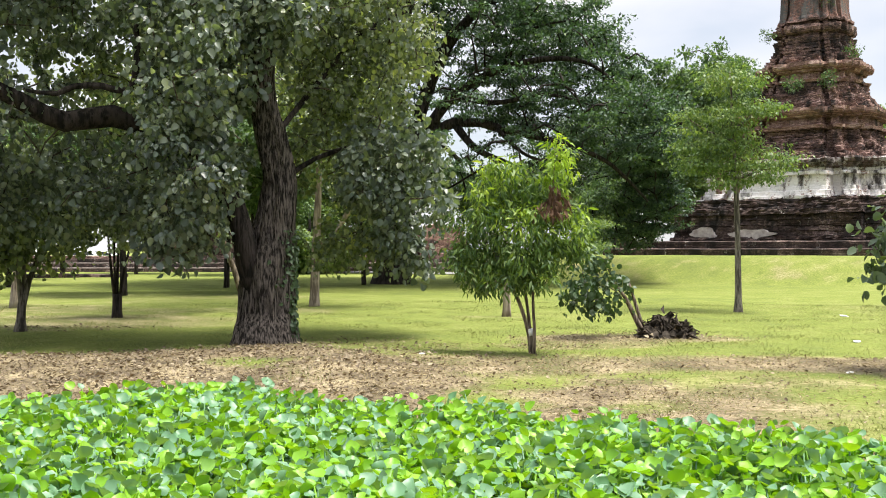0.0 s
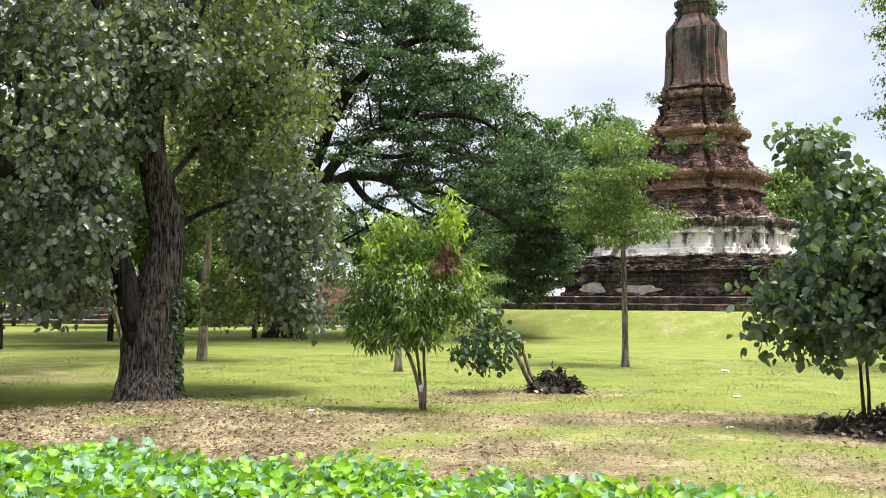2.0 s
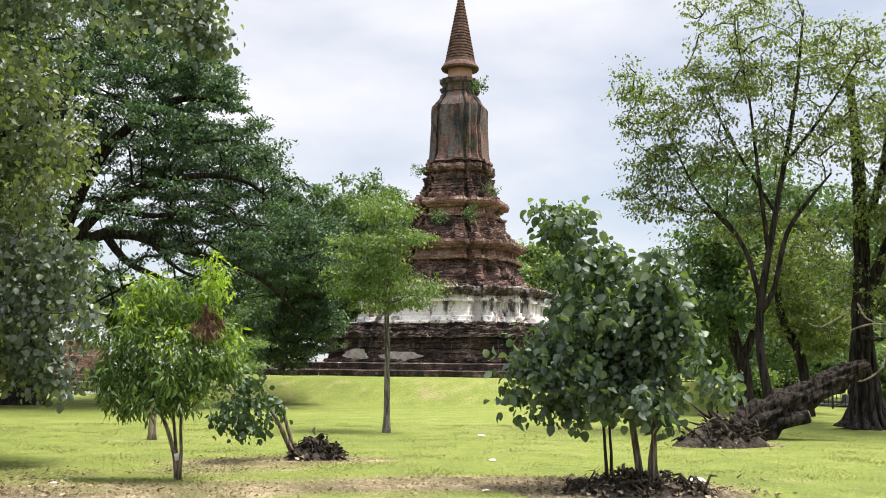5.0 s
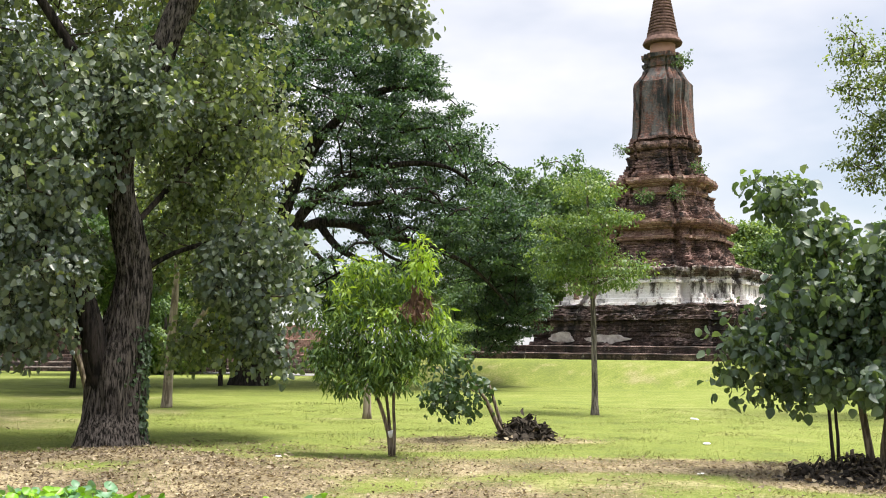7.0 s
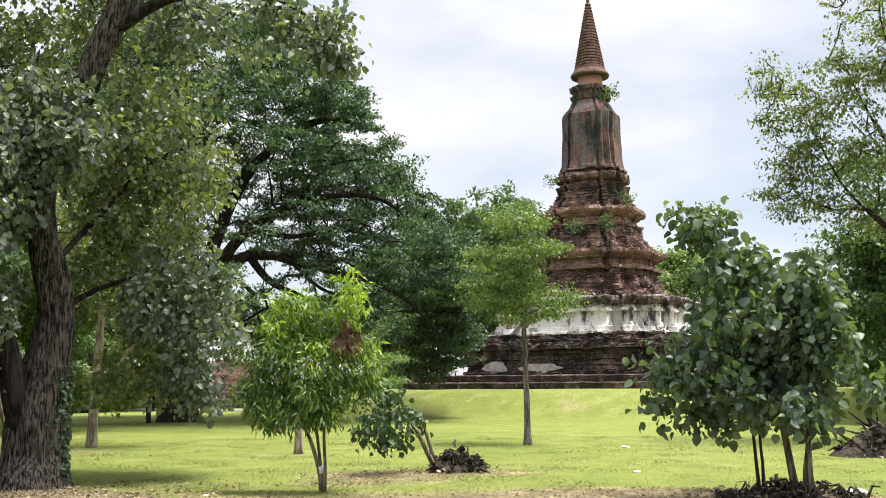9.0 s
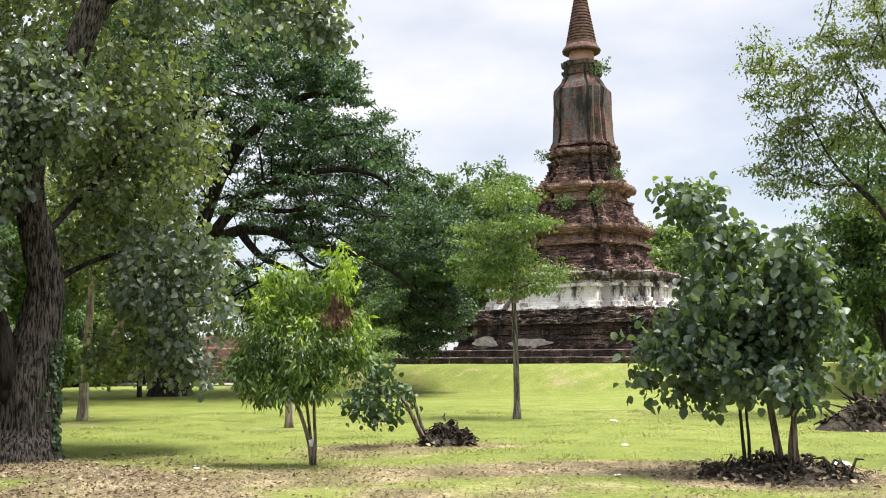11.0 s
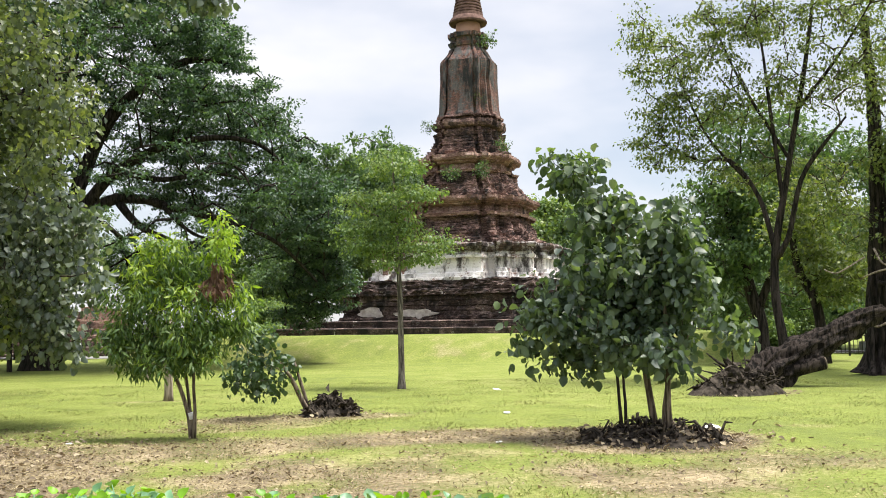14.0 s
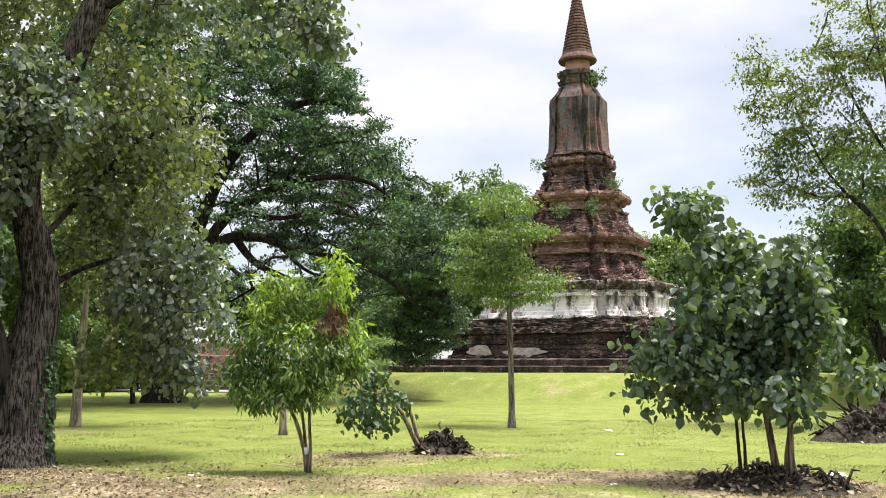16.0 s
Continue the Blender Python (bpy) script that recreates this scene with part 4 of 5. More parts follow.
settle(tree("young_tree", "thin dark stem leaning behind the great trunk", (-5.0, 24.5, 0),
    [[(-4.96, 24.28, 0.49, 0.09), (-5.13, 24.25, 1.05, 0.07), (-5.53, 24.16, 2.16, 0.06), (-5.86, 24.08, 2.99, 0.03)]], [], [((-5.73, 24.11, 2.72), (1.14, 1.40, 0.71), 40)], L_SMALL, 39, bark=M_BARK_YOUNG))

# the wide rain tree
RAIN_Z = np.array([4.4, 6.0, 8.0, 10.2, 12.6, 15.4, 17.6, 18.8, 19.4])
RAIN_R = np.array([12.2, 13.0, 12.5, 10.9, 9.7, 7.3, 4.3, 2.0, 0.4])
RAIN_AXIS = np.array((-1.9, 45.6))


def rain_tufts(rng, n):
    """Tufts of the domed crown: thick over the outer shell, hanging low at its sides and open below its middle."""
    out = []
    while len(out) < n:
        th, z = rng.uniform(0, 2 * math.pi), rng.uniform(4.4, 19.2)
        r_out = float(np.interp(z, RAIN_Z, RAIN_R)) * (1 + 0.10 * noise.noise((math.cos(th) * 2.2, math.sin(th) * 2.2, z * 0.35)))
        if rng.random() > r_out / 13.0:
            continue
        q = 1 - 0.62 * rng.random() ** 1.6
        side = math.cos(th)
        front = -math.sin(th)
        under = 9.0 + 2.0 * max(0.0, front) - 4.4 * max(0.0, side) ** 2.2 - 2.5 * max(0.0, -side)
        x, y = RAIN_AXIS + r_out * q * np.array((math.cos(th), 0.88 * math.sin(th)))
        lump = noise.noise((x * 0.40, y * 0.40, z * 1.05 + 3.0))
        if z < under + 1.2 * lump and rng.random() > 0.16:
            continue
        if lump < -0.15 and rng.random() < 0.85:
            continue
        out.append((x, y, z))
    return np.array(out)


RAIN_LIMBS = [[(-1.76, 45.01, 5.00, 0.315), (-0.04, 44.04, 6.99, 0.238), (1.44, 43.52, 7.22, 0.189), (2.91, 42.94, 6.76, 0.154), (4.78, 41.77, 6.19, 0.112), (6.95, 41.46, 5.29, 0.077), (8.83, 42.12, 3.66, 0.042)],
     [(-1.63, 45.01, 4.88, 0.315), (-0.31, 44.04, 7.49, 0.238), (1.38, 43.02, 8.91, 0.182), (3.76, 41.87, 9.62, 0.126), (6.19, 41.58, 9.46, 0.077), (8.13, 41.25, 7.74, 0.042)],
     [(-1.76, 45.01, 5.13, 0.35), (-0.61, 45.04, 9.05, 0.28), (0.85, 44.03, 11.52, 0.21), (3.29, 42.91, 13.18, 0.14), (5.80, 42.65, 12.97, 0.07)],
     [(-1.89, 45.00, 5.12, 0.315), (-1.95, 46.00, 9.96, 0.245), (-1.28, 46.02, 14.05, 0.175), (0.23, 46.04, 16.90, 0.084)],
     [(-2.01, 45.00, 5.12, 0.315), (-3.72, 45.89, 9.08, 0.21), (-5.73, 46.69, 12.65, 0.14), (-7.58, 46.43, 14.65, 0.07)],
     [(0.66, 43.53, 8.34, 0.126), (2.37, 42.57, 7.95, 0.098), (4.27, 41.82, 8.19, 0.07), (5.89, 41.12, 7.77, 0.042)], [(2.58, 42.46, 9.48, 0.091), (3.78, 42.37, 11.02, 0.063), (5.50, 42.18, 11.44, 0.035)], [(2.41, 42.97, 6.85, 0.091), (3.64, 42.48, 5.67, 0.063), (5.28, 41.71, 5.15, 0.035)],
     [(0.45, 44.04, 7.38, 0.175), (1.45, 43.02, 6.03, 0.14), (2.94, 42.94, 5.32, 0.098), (4.43, 42.81, 4.60, 0.049)]]
rain = tree("rain_tree", "huge spreading rain tree with dark limbs and layered fine foliage", (-2.45, 46.96, 0),
    [[(-2.34, 44.98, -0.18, 0.99), (-2.26, 44.98, 1.07, 0.765), (-2.07, 44.99, 3.08, 0.72), (-1.76, 45.01, 5.13, 0.675)]],
    [[(x, y, z, r * 1.1) for x, y, z, r in rows] for rows in RAIN_LIMBS],
    [], None, 41, twig=0.022, skip=0.8)
rg = np.random.default_rng(43)
cs = rain_tufts(rg, 2600)
cs = np.concatenate([cs, sample_blobs(rg, [((9.15, 43.08, 5.74), (2.0, 4.0, 1.26), 90), ((9.65, 46.04, 3.73), (1.9, 3.0, 1.62), 110), ((9.06, 47.18, 2.26), (1.66, 3.0, 0.69), 30)])])
tb = Tubes()
branchwork(rg, tb, [p for rows in RAIN_LIMBS for p in spline(rows, 0.5)[3:, :3]], cs, 0.022)
tagged(tb.mesh("twig_growth", M_BARK_DARK, rain), kind="stuff")
crown(rg, rain, "spray", M_RAIN, cs, 112, 0.66, 0.15, 1.0, 0.10, 0.22)
settle(rain)

# slender tree before the stupa
settle(tree("slender_tree", "slender straight young tree with pale banded trunk and fine drooping leaves", (7.54, 24.96, 0),
    [[(7.53, 25.00, -0.09, 0.14), (7.53, 25.00, 0.28, 0.09), (7.52, 25.00, 1.37, 0.075), (7.50, 25.01, 2.54, 0.065), (7.45, 25.02, 3.73, 0.055), (7.39, 25.04, 4.93, 0.04), (7.34, 25.05, 6.14, 0.02)]],
    [[(7.48, 24.94, 3.35, 0.035), (7.98, 24.57, 3.56, 0.025), (8.46, 24.20, 3.69, 0.012)], [(7.43, 24.95, 4.32, 0.03), (6.72, 24.95, 4.60, 0.02), (6.30, 25.06, 4.90, 0.012)], [(7.39, 24.97, 4.62, 0.03), (8.04, 24.97, 5.09, 0.02), (8.53, 24.81, 5.31, 0.012)]],
    [((7.42, 24.96, 5.97), (0.82, 0.80, 0.52), 26), ((7.20, 25.02, 5.07), (1.12, 1.00, 0.67), 44), ((6.56, 25.20, 4.62), (0.67, 0.80, 0.60), 24), ((7.98, 24.78, 5.14), (0.75, 0.80, 0.27), 16), ((7.34, 24.98, 4.10), (1.27, 1.10, 0.52), 46), ((8.18, 24.51, 3.70), (0.67, 0.70, 0.33), 18), ((6.42, 25.23, 3.87), (0.60, 0.80, 0.37), 16), ((7.55, 24.92, 3.35), (1.20, 0.90, 0.21), 18)],
    ("spray", M_FINE, 60, 0.48, 0.088, 0.8, 0.5, 0.24), 51, bark=M_BARK_GREY, twig=0.007, skip=0.6))

# mango sapling
L_TIP = ("long", M_MANGO_LIT, 24, 0.19, 0.125, 0.5, 0.4, 0.8)
mango = tree("mango_sapling", "young mango tree with three thin stems and bright drooping leaves", (1.34, 14.88, 0),
    [[(1.34, 14.92, -0.04, 0.04), (1.30, 14.92, 0.31, 0.032), (1.16, 14.93, 0.77, 0.029), (0.98, 14.95, 1.14, 0.022), (0.78, 14.92, 1.65, 0.014), (0.60, 14.93, 2.24, 0.007)],
     [(1.36, 14.92, -0.04, 0.036), (1.32, 14.96, 0.39, 0.025), (1.25, 14.99, 0.97, 0.022), (1.11, 15.00, 1.74, 0.014), (1.03, 15.00, 2.42, 0.007)],
     [(1.37, 14.88, -0.04, 0.036), (1.38, 14.83, 0.40, 0.025), (1.35, 14.78, 0.98, 0.022), (1.47, 14.77, 1.74, 0.016), (1.65, 14.75, 2.50, 0.009), (1.68, 14.74, 3.19, 0.004)]],
    [],
    [((0.93, 14.91, 2.58), (0.47, 0.50, 0.39), 30), ((0.53, 14.93, 1.90), (0.47, 0.60, 0.60), 42), ((1.03, 14.80, 1.73), (0.68, 0.70, 0.68), 60), ((1.73, 14.74, 2.76), (0.24, 0.30, 0.43), 22, L_TIP), ((0.93, 14.86, 2.72), (0.42, 0.40, 0.26), 14, L_TIP), ((1.85, 14.60, 1.95), (0.35, 0.35, 0.30), 14, L_TIP), ((0.62, 14.70, 2.25), (0.35, 0.40, 0.25), 12, L_TIP), ((1.15, 14.55, 1.95), (0.40, 0.30, 0.25), 10, L_TIP), ((1.66, 14.75, 1.74), (0.51, 0.60, 0.51), 38), ((0.70, 14.72, 1.23), (0.59, 0.60, 0.34), 32), ((1.35, 14.58, 1.32), (0.50, 0.60, 0.34), 28), ((0.20, 14.84, 1.39), (0.24, 0.40, 0.24), 12), ((1.42, 14.95, 2.30), (0.36, 0.35, 0.36), 11), ((2.04, 14.70, 1.75), (0.17, 0.40, 0.26), 10)],
    ("long", M_MANGO, 34, 0.18, 0.122, 0.6, 0.5, 0.8), 61, bark=M_BARK_YOUNG, twig=0.006, skip=0.5, category="sapling")
rg = np.random.default_rng(62)
cs = sample_blobs(rg, [((1.62, 14.50, 2.24), (0.22, 0.25, 0.28), 12)])
crown(rg, mango, "long", M_WITHER, cs, 14, 0.15, 0.17, 0.3, 0.9, 1.0, "dead_leaves", "withered brown leaf cluster")
band = Tubes()
band.add([(1.34, 14.92, 0.27, 0.)[:3], (1.32, 14.92, 0.37, 0.)[:3]], [0.052, 0.050], 10)
band.mesh("trunk_band", M_PAPER, mango, "pale paint band on the stems")
settle(mango)


# stump with a leaning regrowth
def debris(name, label, category, centre, rx, ry, hgt, n, seed, mat=M_WOOD, leaf_n=120, length=0.45, flake=0.10):
    """A heap of splintered roots over an uneven mound of earth, with fallen leaves."""
    rr = random.Random(seed)
    rg = np.random.default_rng(seed)
    ob = thing(name, label, category, at=centre)
    v, f = [], []
    rings, seg = 7, 26
    for i in range(rings):
        q = i / (rings - 1)
        for k in range(seg):
            th = 2 * math.pi * k / seg
            wob = 1 + 0.28 * noise.noise((math.cos(th) * 1.5 + seed, math.sin(th) * 1.5, q))
            z = hgt * (1 - q) ** 0.8 * (1 + 0.5 * noise.noise((math.cos(th) * 3 * q, math.sin(th) * 3 * q, seed))) - 0.04 * q
            v.append((rx * q * wob * math.cos(th), ry * q * wob * math.sin(th), z))
    for i in range(rings - 1):
        for k in range(seg):
            f.append((i * seg + k, i * seg + (k + 1) % seg, (i + 1) * seg + (k + 1) % seg, (i + 1) * seg + k))
    link_mesh("earth", v, f, M_WOOD, ob, "dark earth", smooth=True)
    for i in range(n):
        th, q = rr.uniform(0, 6.283), rr.random() ** 0.7 * 0.8
        p = Vector((rx * q * math.cos(th), ry * q * math.sin(th), hgt * (1 - q) * 0.7))
        d = Vector((rr.uniform(-1, 1), rr.uniform(-1, 1), rr.uniform(-0.3, 0.9))).normalized() * length * rr.uniform(0.3, 0.9)
        m = p + d * 0.5 + Vector((rr.uniform(-.06, .06), rr.uniform(-.06, .06), 0.07))
        e = p + d
        e.z = max(e.z * 0.8, 0.0)
        tb = Tubes()
        r = rr.uniform(0.006, 0.030)
        tb.add([p, m, e], [r, r * 0.9, r * 0.35], 6, 0.25, 0, i)
        tb.mesh("root", mat, ob)
    nf = n * 3
    q, th = rg.random(nf) ** 0.6 * 0.85, rg.uniform(0, 6.283, nf)
    F = np.column_stack([rx * q * np.cos(th), ry * q * np.sin(th), hgt * (1 - q) * rg.uniform(0.6, 1.25, nf) + 0.01])
    leaves("splinter_layer", "round", F, unit(rg, nf) + (0, 0, 0.2), unit(rg, nf) + (0, 0, 0.4), rg.uniform(0.05, flake, nf), M_WOOD, ob, "dark splintered bark")["kind"] = "stuff"
    P = np.column_stack([rg.normal(0, rx * 0.6, leaf_n), rg.normal(0, ry * 0.6, leaf_n), rg.uniform(0.01, 0.05, leaf_n)])
    P[:, 2] += hgt * np.maximum(0, 1 - np.hypot(P[:, 0] / rx, P[:, 1] / ry)) * 0.9
    N = unit(rg, leaf_n) * 0.5
    N[:, 2] += 1
    leaves("leaf_layer", "round", P, unit(rg, leaf_n) * (1, 1, 0.3), N, rg.uniform(0.05, 0.11, leaf_n), M_DEAD, ob)["kind"] = "stuff"
    return ob


stump = debris("tree_stump", "splintered dark stump of a felled tree in dead leaves", "stump", (4.0, 17.6, 0.0), 0.62, 0.5, 0.36, 70, 71, leaf_n=70, length=0.5, flake=0.2)
bush = tree("leaning_bush", "leaning leafy regrowth with round dull leaves beside the stump", (3.75, 17.7, 0),
    [[(3.59, 17.68, 0.10, 0.05), (3.45, 17.70, 0.38, 0.045), (3.26, 17.64, 0.74, 0.035), (3.04, 17.58, 0.99, 0.02)], [(3.64, 17.77, 0.11, 0.035), (3.48, 17.80, 0.63, 0.03), (3.38, 17.82, 0.98, 0.015)]], [],
    [((2.81, 17.62, 1.29), (0.41, 0.50, 0.36), 16), ((2.55, 17.55, 0.89), (0.39, 0.50, 0.41), 18), ((2.90, 17.50, 0.64), (0.39, 0.50, 0.33), 16), ((2.35, 17.58, 0.68), (0.20, 0.30, 0.25), 6), ((3.20, 17.75, 0.88), (0.14, 0.30, 0.14), 4)],
    # darker ivy material: the bush's backlit shade is put into its leaf colour
    ("disc", M_IVY, 15, 0.24, 0.096, 0.3, 0.45, 1.0, 0.3), 72, bark=M_BARK_YOUNG, twig=0.007, category="bush", skip=0.4, thin=0.8)
settle(bush)

# clump of four young stems on a heap of earth
grp = tree("shrub_clump", "clump of slim brown stems with dense dark round leaves", (7.25, 12.0, 0),
    [[(7.33, 12.03, -0.03, 0.06), (7.29, 12.06, 0.34, 0.052), (7.22, 12.10, 0.92, 0.045), (7.12, 12.16, 1.74, 0.035), (7.00, 12.23, 2.62, 0.02), (6.60, 12.44, 3.52, 0.01)],
     [(7.36, 11.67, 0.01, 0.05), (7.31, 11.69, 0.37, 0.042), (7.32, 11.69, 1.05, 0.035), (7.30, 11.70, 1.89, 0.025), (7.29, 11.71, 2.97, 0.01)],
     [(7.36, 11.90, -0.00, 0.032), (7.37, 11.89, 0.43, 0.028), (7.42, 11.75, 0.97, 0.02), (7.66, 11.59, 1.50, 0.01)]],
    [],
    [((6.38, 12.44, 3.71), (0.38, 0.50, 0.32), 22), ((5.99, 12.63, 3.94), (0.18, 0.20, 0.10), 3), ((6.69, 12.29, 3.10), (0.40, 0.60, 0.36), 28), ((7.34, 11.80, 2.90), (0.52, 0.60, 0.36), 36), ((6.90, 12.06, 2.37), (1.03, 0.80, 0.48), 78), ((7.55, 11.67, 2.04), (0.44, 0.70, 0.56), 52),
     ((6.68, 12.18, 1.67), (1.03, 0.80, 0.44), 76), ((5.83, 12.38, 1.75), (0.31, 0.50, 0.47), 28), ((7.23, 11.63, 1.28), (0.70, 0.70, 0.27), 44), ((5.58, 12.49, 1.37), (0.14, 0.30, 0.17), 5), ((8.14, 11.38, 1.42), (0.36, 0.40, 0.16), 9), ((6.28, 12.27, 1.13), (0.47, 0.50, 0.16), 16)],
    ("disc", M_SHRUB, 19, 0.27, 0.108, 0.35, 0.42, 0.9, 0.6), 81, bark=M_BARK_YOUNG, twig=0.006, category="shrub", skip=0.45, thin=0.88)
settle(grp)
settle(tree("shrub_clump", "pair of thin dark stems with a small leafy top", (7.54, 13.4, 0),
    [[(7.58, 13.45, -0.02, 0.03), (7.53, 13.42, 0.40, 0.025), (7.51, 13.43, 0.82, 0.022), (7.42, 13.37, 1.42, 0.01)], [(7.63, 13.42, -0.02, 0.028), (7.61, 13.38, 0.40, 0.023), (7.59, 13.39, 0.82, 0.02), (7.60, 13.27, 1.42, 0.01)]], [],
    [((7.42, 13.37, 1.34), (0.61, 0.60, 0.39), 22)], ("disc", M_SHRUB, 12, 0.25, 0.13, 0.3, 0.5, 0.9, 0.8), 82, bark=M_BARK_DARK, twig=0.006, category="shrub", skip=0.6))
debris("earth_heap", "low heap of dark earth, roots and leaf litter round the stems", "heap", (7.25, 12.0, 0.0), 1.25, 1.15, 0.20, 110, 83, leaf_n=420, length=0.4)

# uprooted leaning trunk
log = thing("fallen_trunk", "thick uprooted dark trunk leaning over its torn root ball", "fallen tree", at=(15.45, 20.18, 0))
tb = Tubes()
limb(tb, [(14.75, 20.38, 0.05, 0.30), (15.25, 20.50, 0.16, 0.42), (15.75, 20.55, 0.40, 0.43), (16.25, 20.52, 0.66, 0.37), (16.80, 20.42, 0.95, 0.33), (17.37, 20.30, 1.24, 0.29), (18.08, 20.22, 1.57, 0.24), (18.50, 20.11, 1.76, 0.19), (18.80, 20.0, 1.90, 0.14)], 60, 0.06, 0.50, 0.20, 9)
tb.mesh("trunk", M_BARK_LOG, log)
tb = Tubes()
limb(tb, [(15.70, 20.50, 0.26, 0.25), (16.32, 20.26, 0.48, 0.20), (16.86, 19.95, 0.60, 0.165)], 18, 0.12, 0.25, 0.14, 4)
tb.mesh("sawn_branch", M_BARK_LOG, log)
tb = Tubes()
tb.add([(16.86, 19.95, 0.60), (16.88, 19.94, 0.604)], [0.15, 0.145], 16)
tb.mesh("sawn_face", M_CUT, log, "pale sawn end")
rr = random.Random(6)
for i in range(80):
    a = Vector((14.98, 20.53, 0.12, 0.)[:3]) + Vector((rr.uniform(-0.6, 0.6), rr.uniform(-0.4, 0.4), rr.uniform(-0.3, 0.4)))
    d = Vector((rr.uniform(-1, 0.3), rr.uniform(-0.8, 0.5), rr.uniform(-0.7, 0.6))).normalized() * rr.uniform(0.3, 0.9)
    e = a + d
    e.z, a.z = max(e.z, 0.0), max(a.z, 0.02)
    tb = Tubes()
    r = rr.uniform(0.012, 0.045)
    tb.add([a, a + d * 0.5 + Vector((0, 0, rr.uniform(-0.05, 0.12))), e], [r, r * 0.8, r * 0.3], 6, 0.2, 0, i)
    tb.mesh("root", M_WOOD, log)
tb = Tubes()
limb(tb, [(14.98, 20.53, 0.17, 0.14), (14.66, 20.64, 0.48, 0.12), (14.48, 20.77, 0.87, 0.03)], 8, 0.2, 0, 0.2)
tb.mesh("root", M_WOOD, log)
tb = Tubes()
limb(tb, [(14.42, 20.56, -0.07, 0.06), (13.98, 20.62, 0.19, 0.05), (13.75, 20.77, 0.38, 0.02)], 8, 0.2, 0, 0.2)
tb.mesh("root", M_WOOD, log)
settle(log)
debris("root_soil", "torn root soil and twigs beside the fallen trunk", "heap", (13.65, 19.03, 0), 1.25, 0.7, 0.6, 90, 86, leaf_n=60, length=0.7, flake=0.24)

# airy many-stemmed tree beside the fallen trunk
L_OLIVE = ("spray", M_OLIVE, 54, 0.52, 0.105, 0.8, 0.35, 0.26)
settle(tree("airy_tree", "tall airy tree with forking grey stems and sparse olive leaves", (20.02, 25.89, 0),
    [[(17.97, 22.91, 0.23, 0.177), (17.97, 22.91, 1.10, 0.136), (17.86, 22.99, 2.06, 0.122), (17.84, 23.01, 3.02, 0.116), (17.92, 22.94, 3.99, 0.109), (18.07, 22.83, 4.95, 0.095), (18.33, 22.62, 6.72, 0.075), (18.58, 22.42, 8.33, 0.068), (18.80, 22.23, 10.11, 0.048), (18.97, 22.09, 12.08, 0.027)]],
    [[(17.87, 22.99, 3.34, 0.088), (18.04, 22.60, 3.96, 0.082), (18.22, 22.20, 5.52, 0.068), (18.55, 21.66, 6.40, 0.054), (18.88, 21.11, 7.10, 0.027)],
     [(17.87, 22.99, 3.67, 0.082), (17.70, 23.37, 5.16, 0.068), (17.09, 23.82, 6.28, 0.054), (16.42, 24.27, 6.31, 0.034), (15.61, 24.80, 6.78, 0.017)],
     [(17.46, 23.55, 5.67, 0.048), (16.57, 24.17, 7.06, 0.034), (15.93, 24.60, 8.97, 0.02)],
     [(18.07, 22.83, 5.11, 0.068), (17.89, 22.97, 7.58, 0.054), (17.75, 23.08, 9.58, 0.034), (17.48, 23.28, 11.63, 0.02)],
     [(18.22, 22.71, 6.24, 0.054), (17.58, 23.83, 8.58, 0.041), (16.96, 24.27, 10.52, 0.02)],
     [(18.44, 22.54, 7.53, 0.054), (19.09, 21.46, 8.95, 0.041), (19.64, 20.68, 10.38, 0.02)]],
    [((15.57, 24.83, 7.26), (1.11, 1.20, 1.26), 100), ((15.05, 25.14, 9.88), (0.64, 0.90, 1.26), 44), ((15.94, 24.59, 9.14), (1.26, 1.40, 1.17), 96), ((17.18, 23.75, 10.22), (1.68, 1.60, 1.01), 112), ((18.57, 22.43, 10.31), (2.00, 1.80, 1.17), 112), ((16.73, 24.07, 7.89), (1.51, 1.30, 1.01), 67), ((18.15, 22.77, 8.21), (1.83, 1.60, 1.17), 80), ((19.41, 21.17, 8.58), (1.64, 1.60, 1.64), 96), ((16.16, 24.45, 6.41), (1.34, 1.00, 0.42), 44), ((17.75, 23.08, 11.93), (2.67, 2.00, 0.83), 96), ((19.79, 20.82, 10.76), (1.81, 1.60, 0.99), 80), ((18.33, 23.89, 6.10), (1.38, 1.20, 0.86), 64)],
    L_OLIVE, 91, bark=M_BARK_DARK, twig=0.018, skip=0.55, thin=0.52))
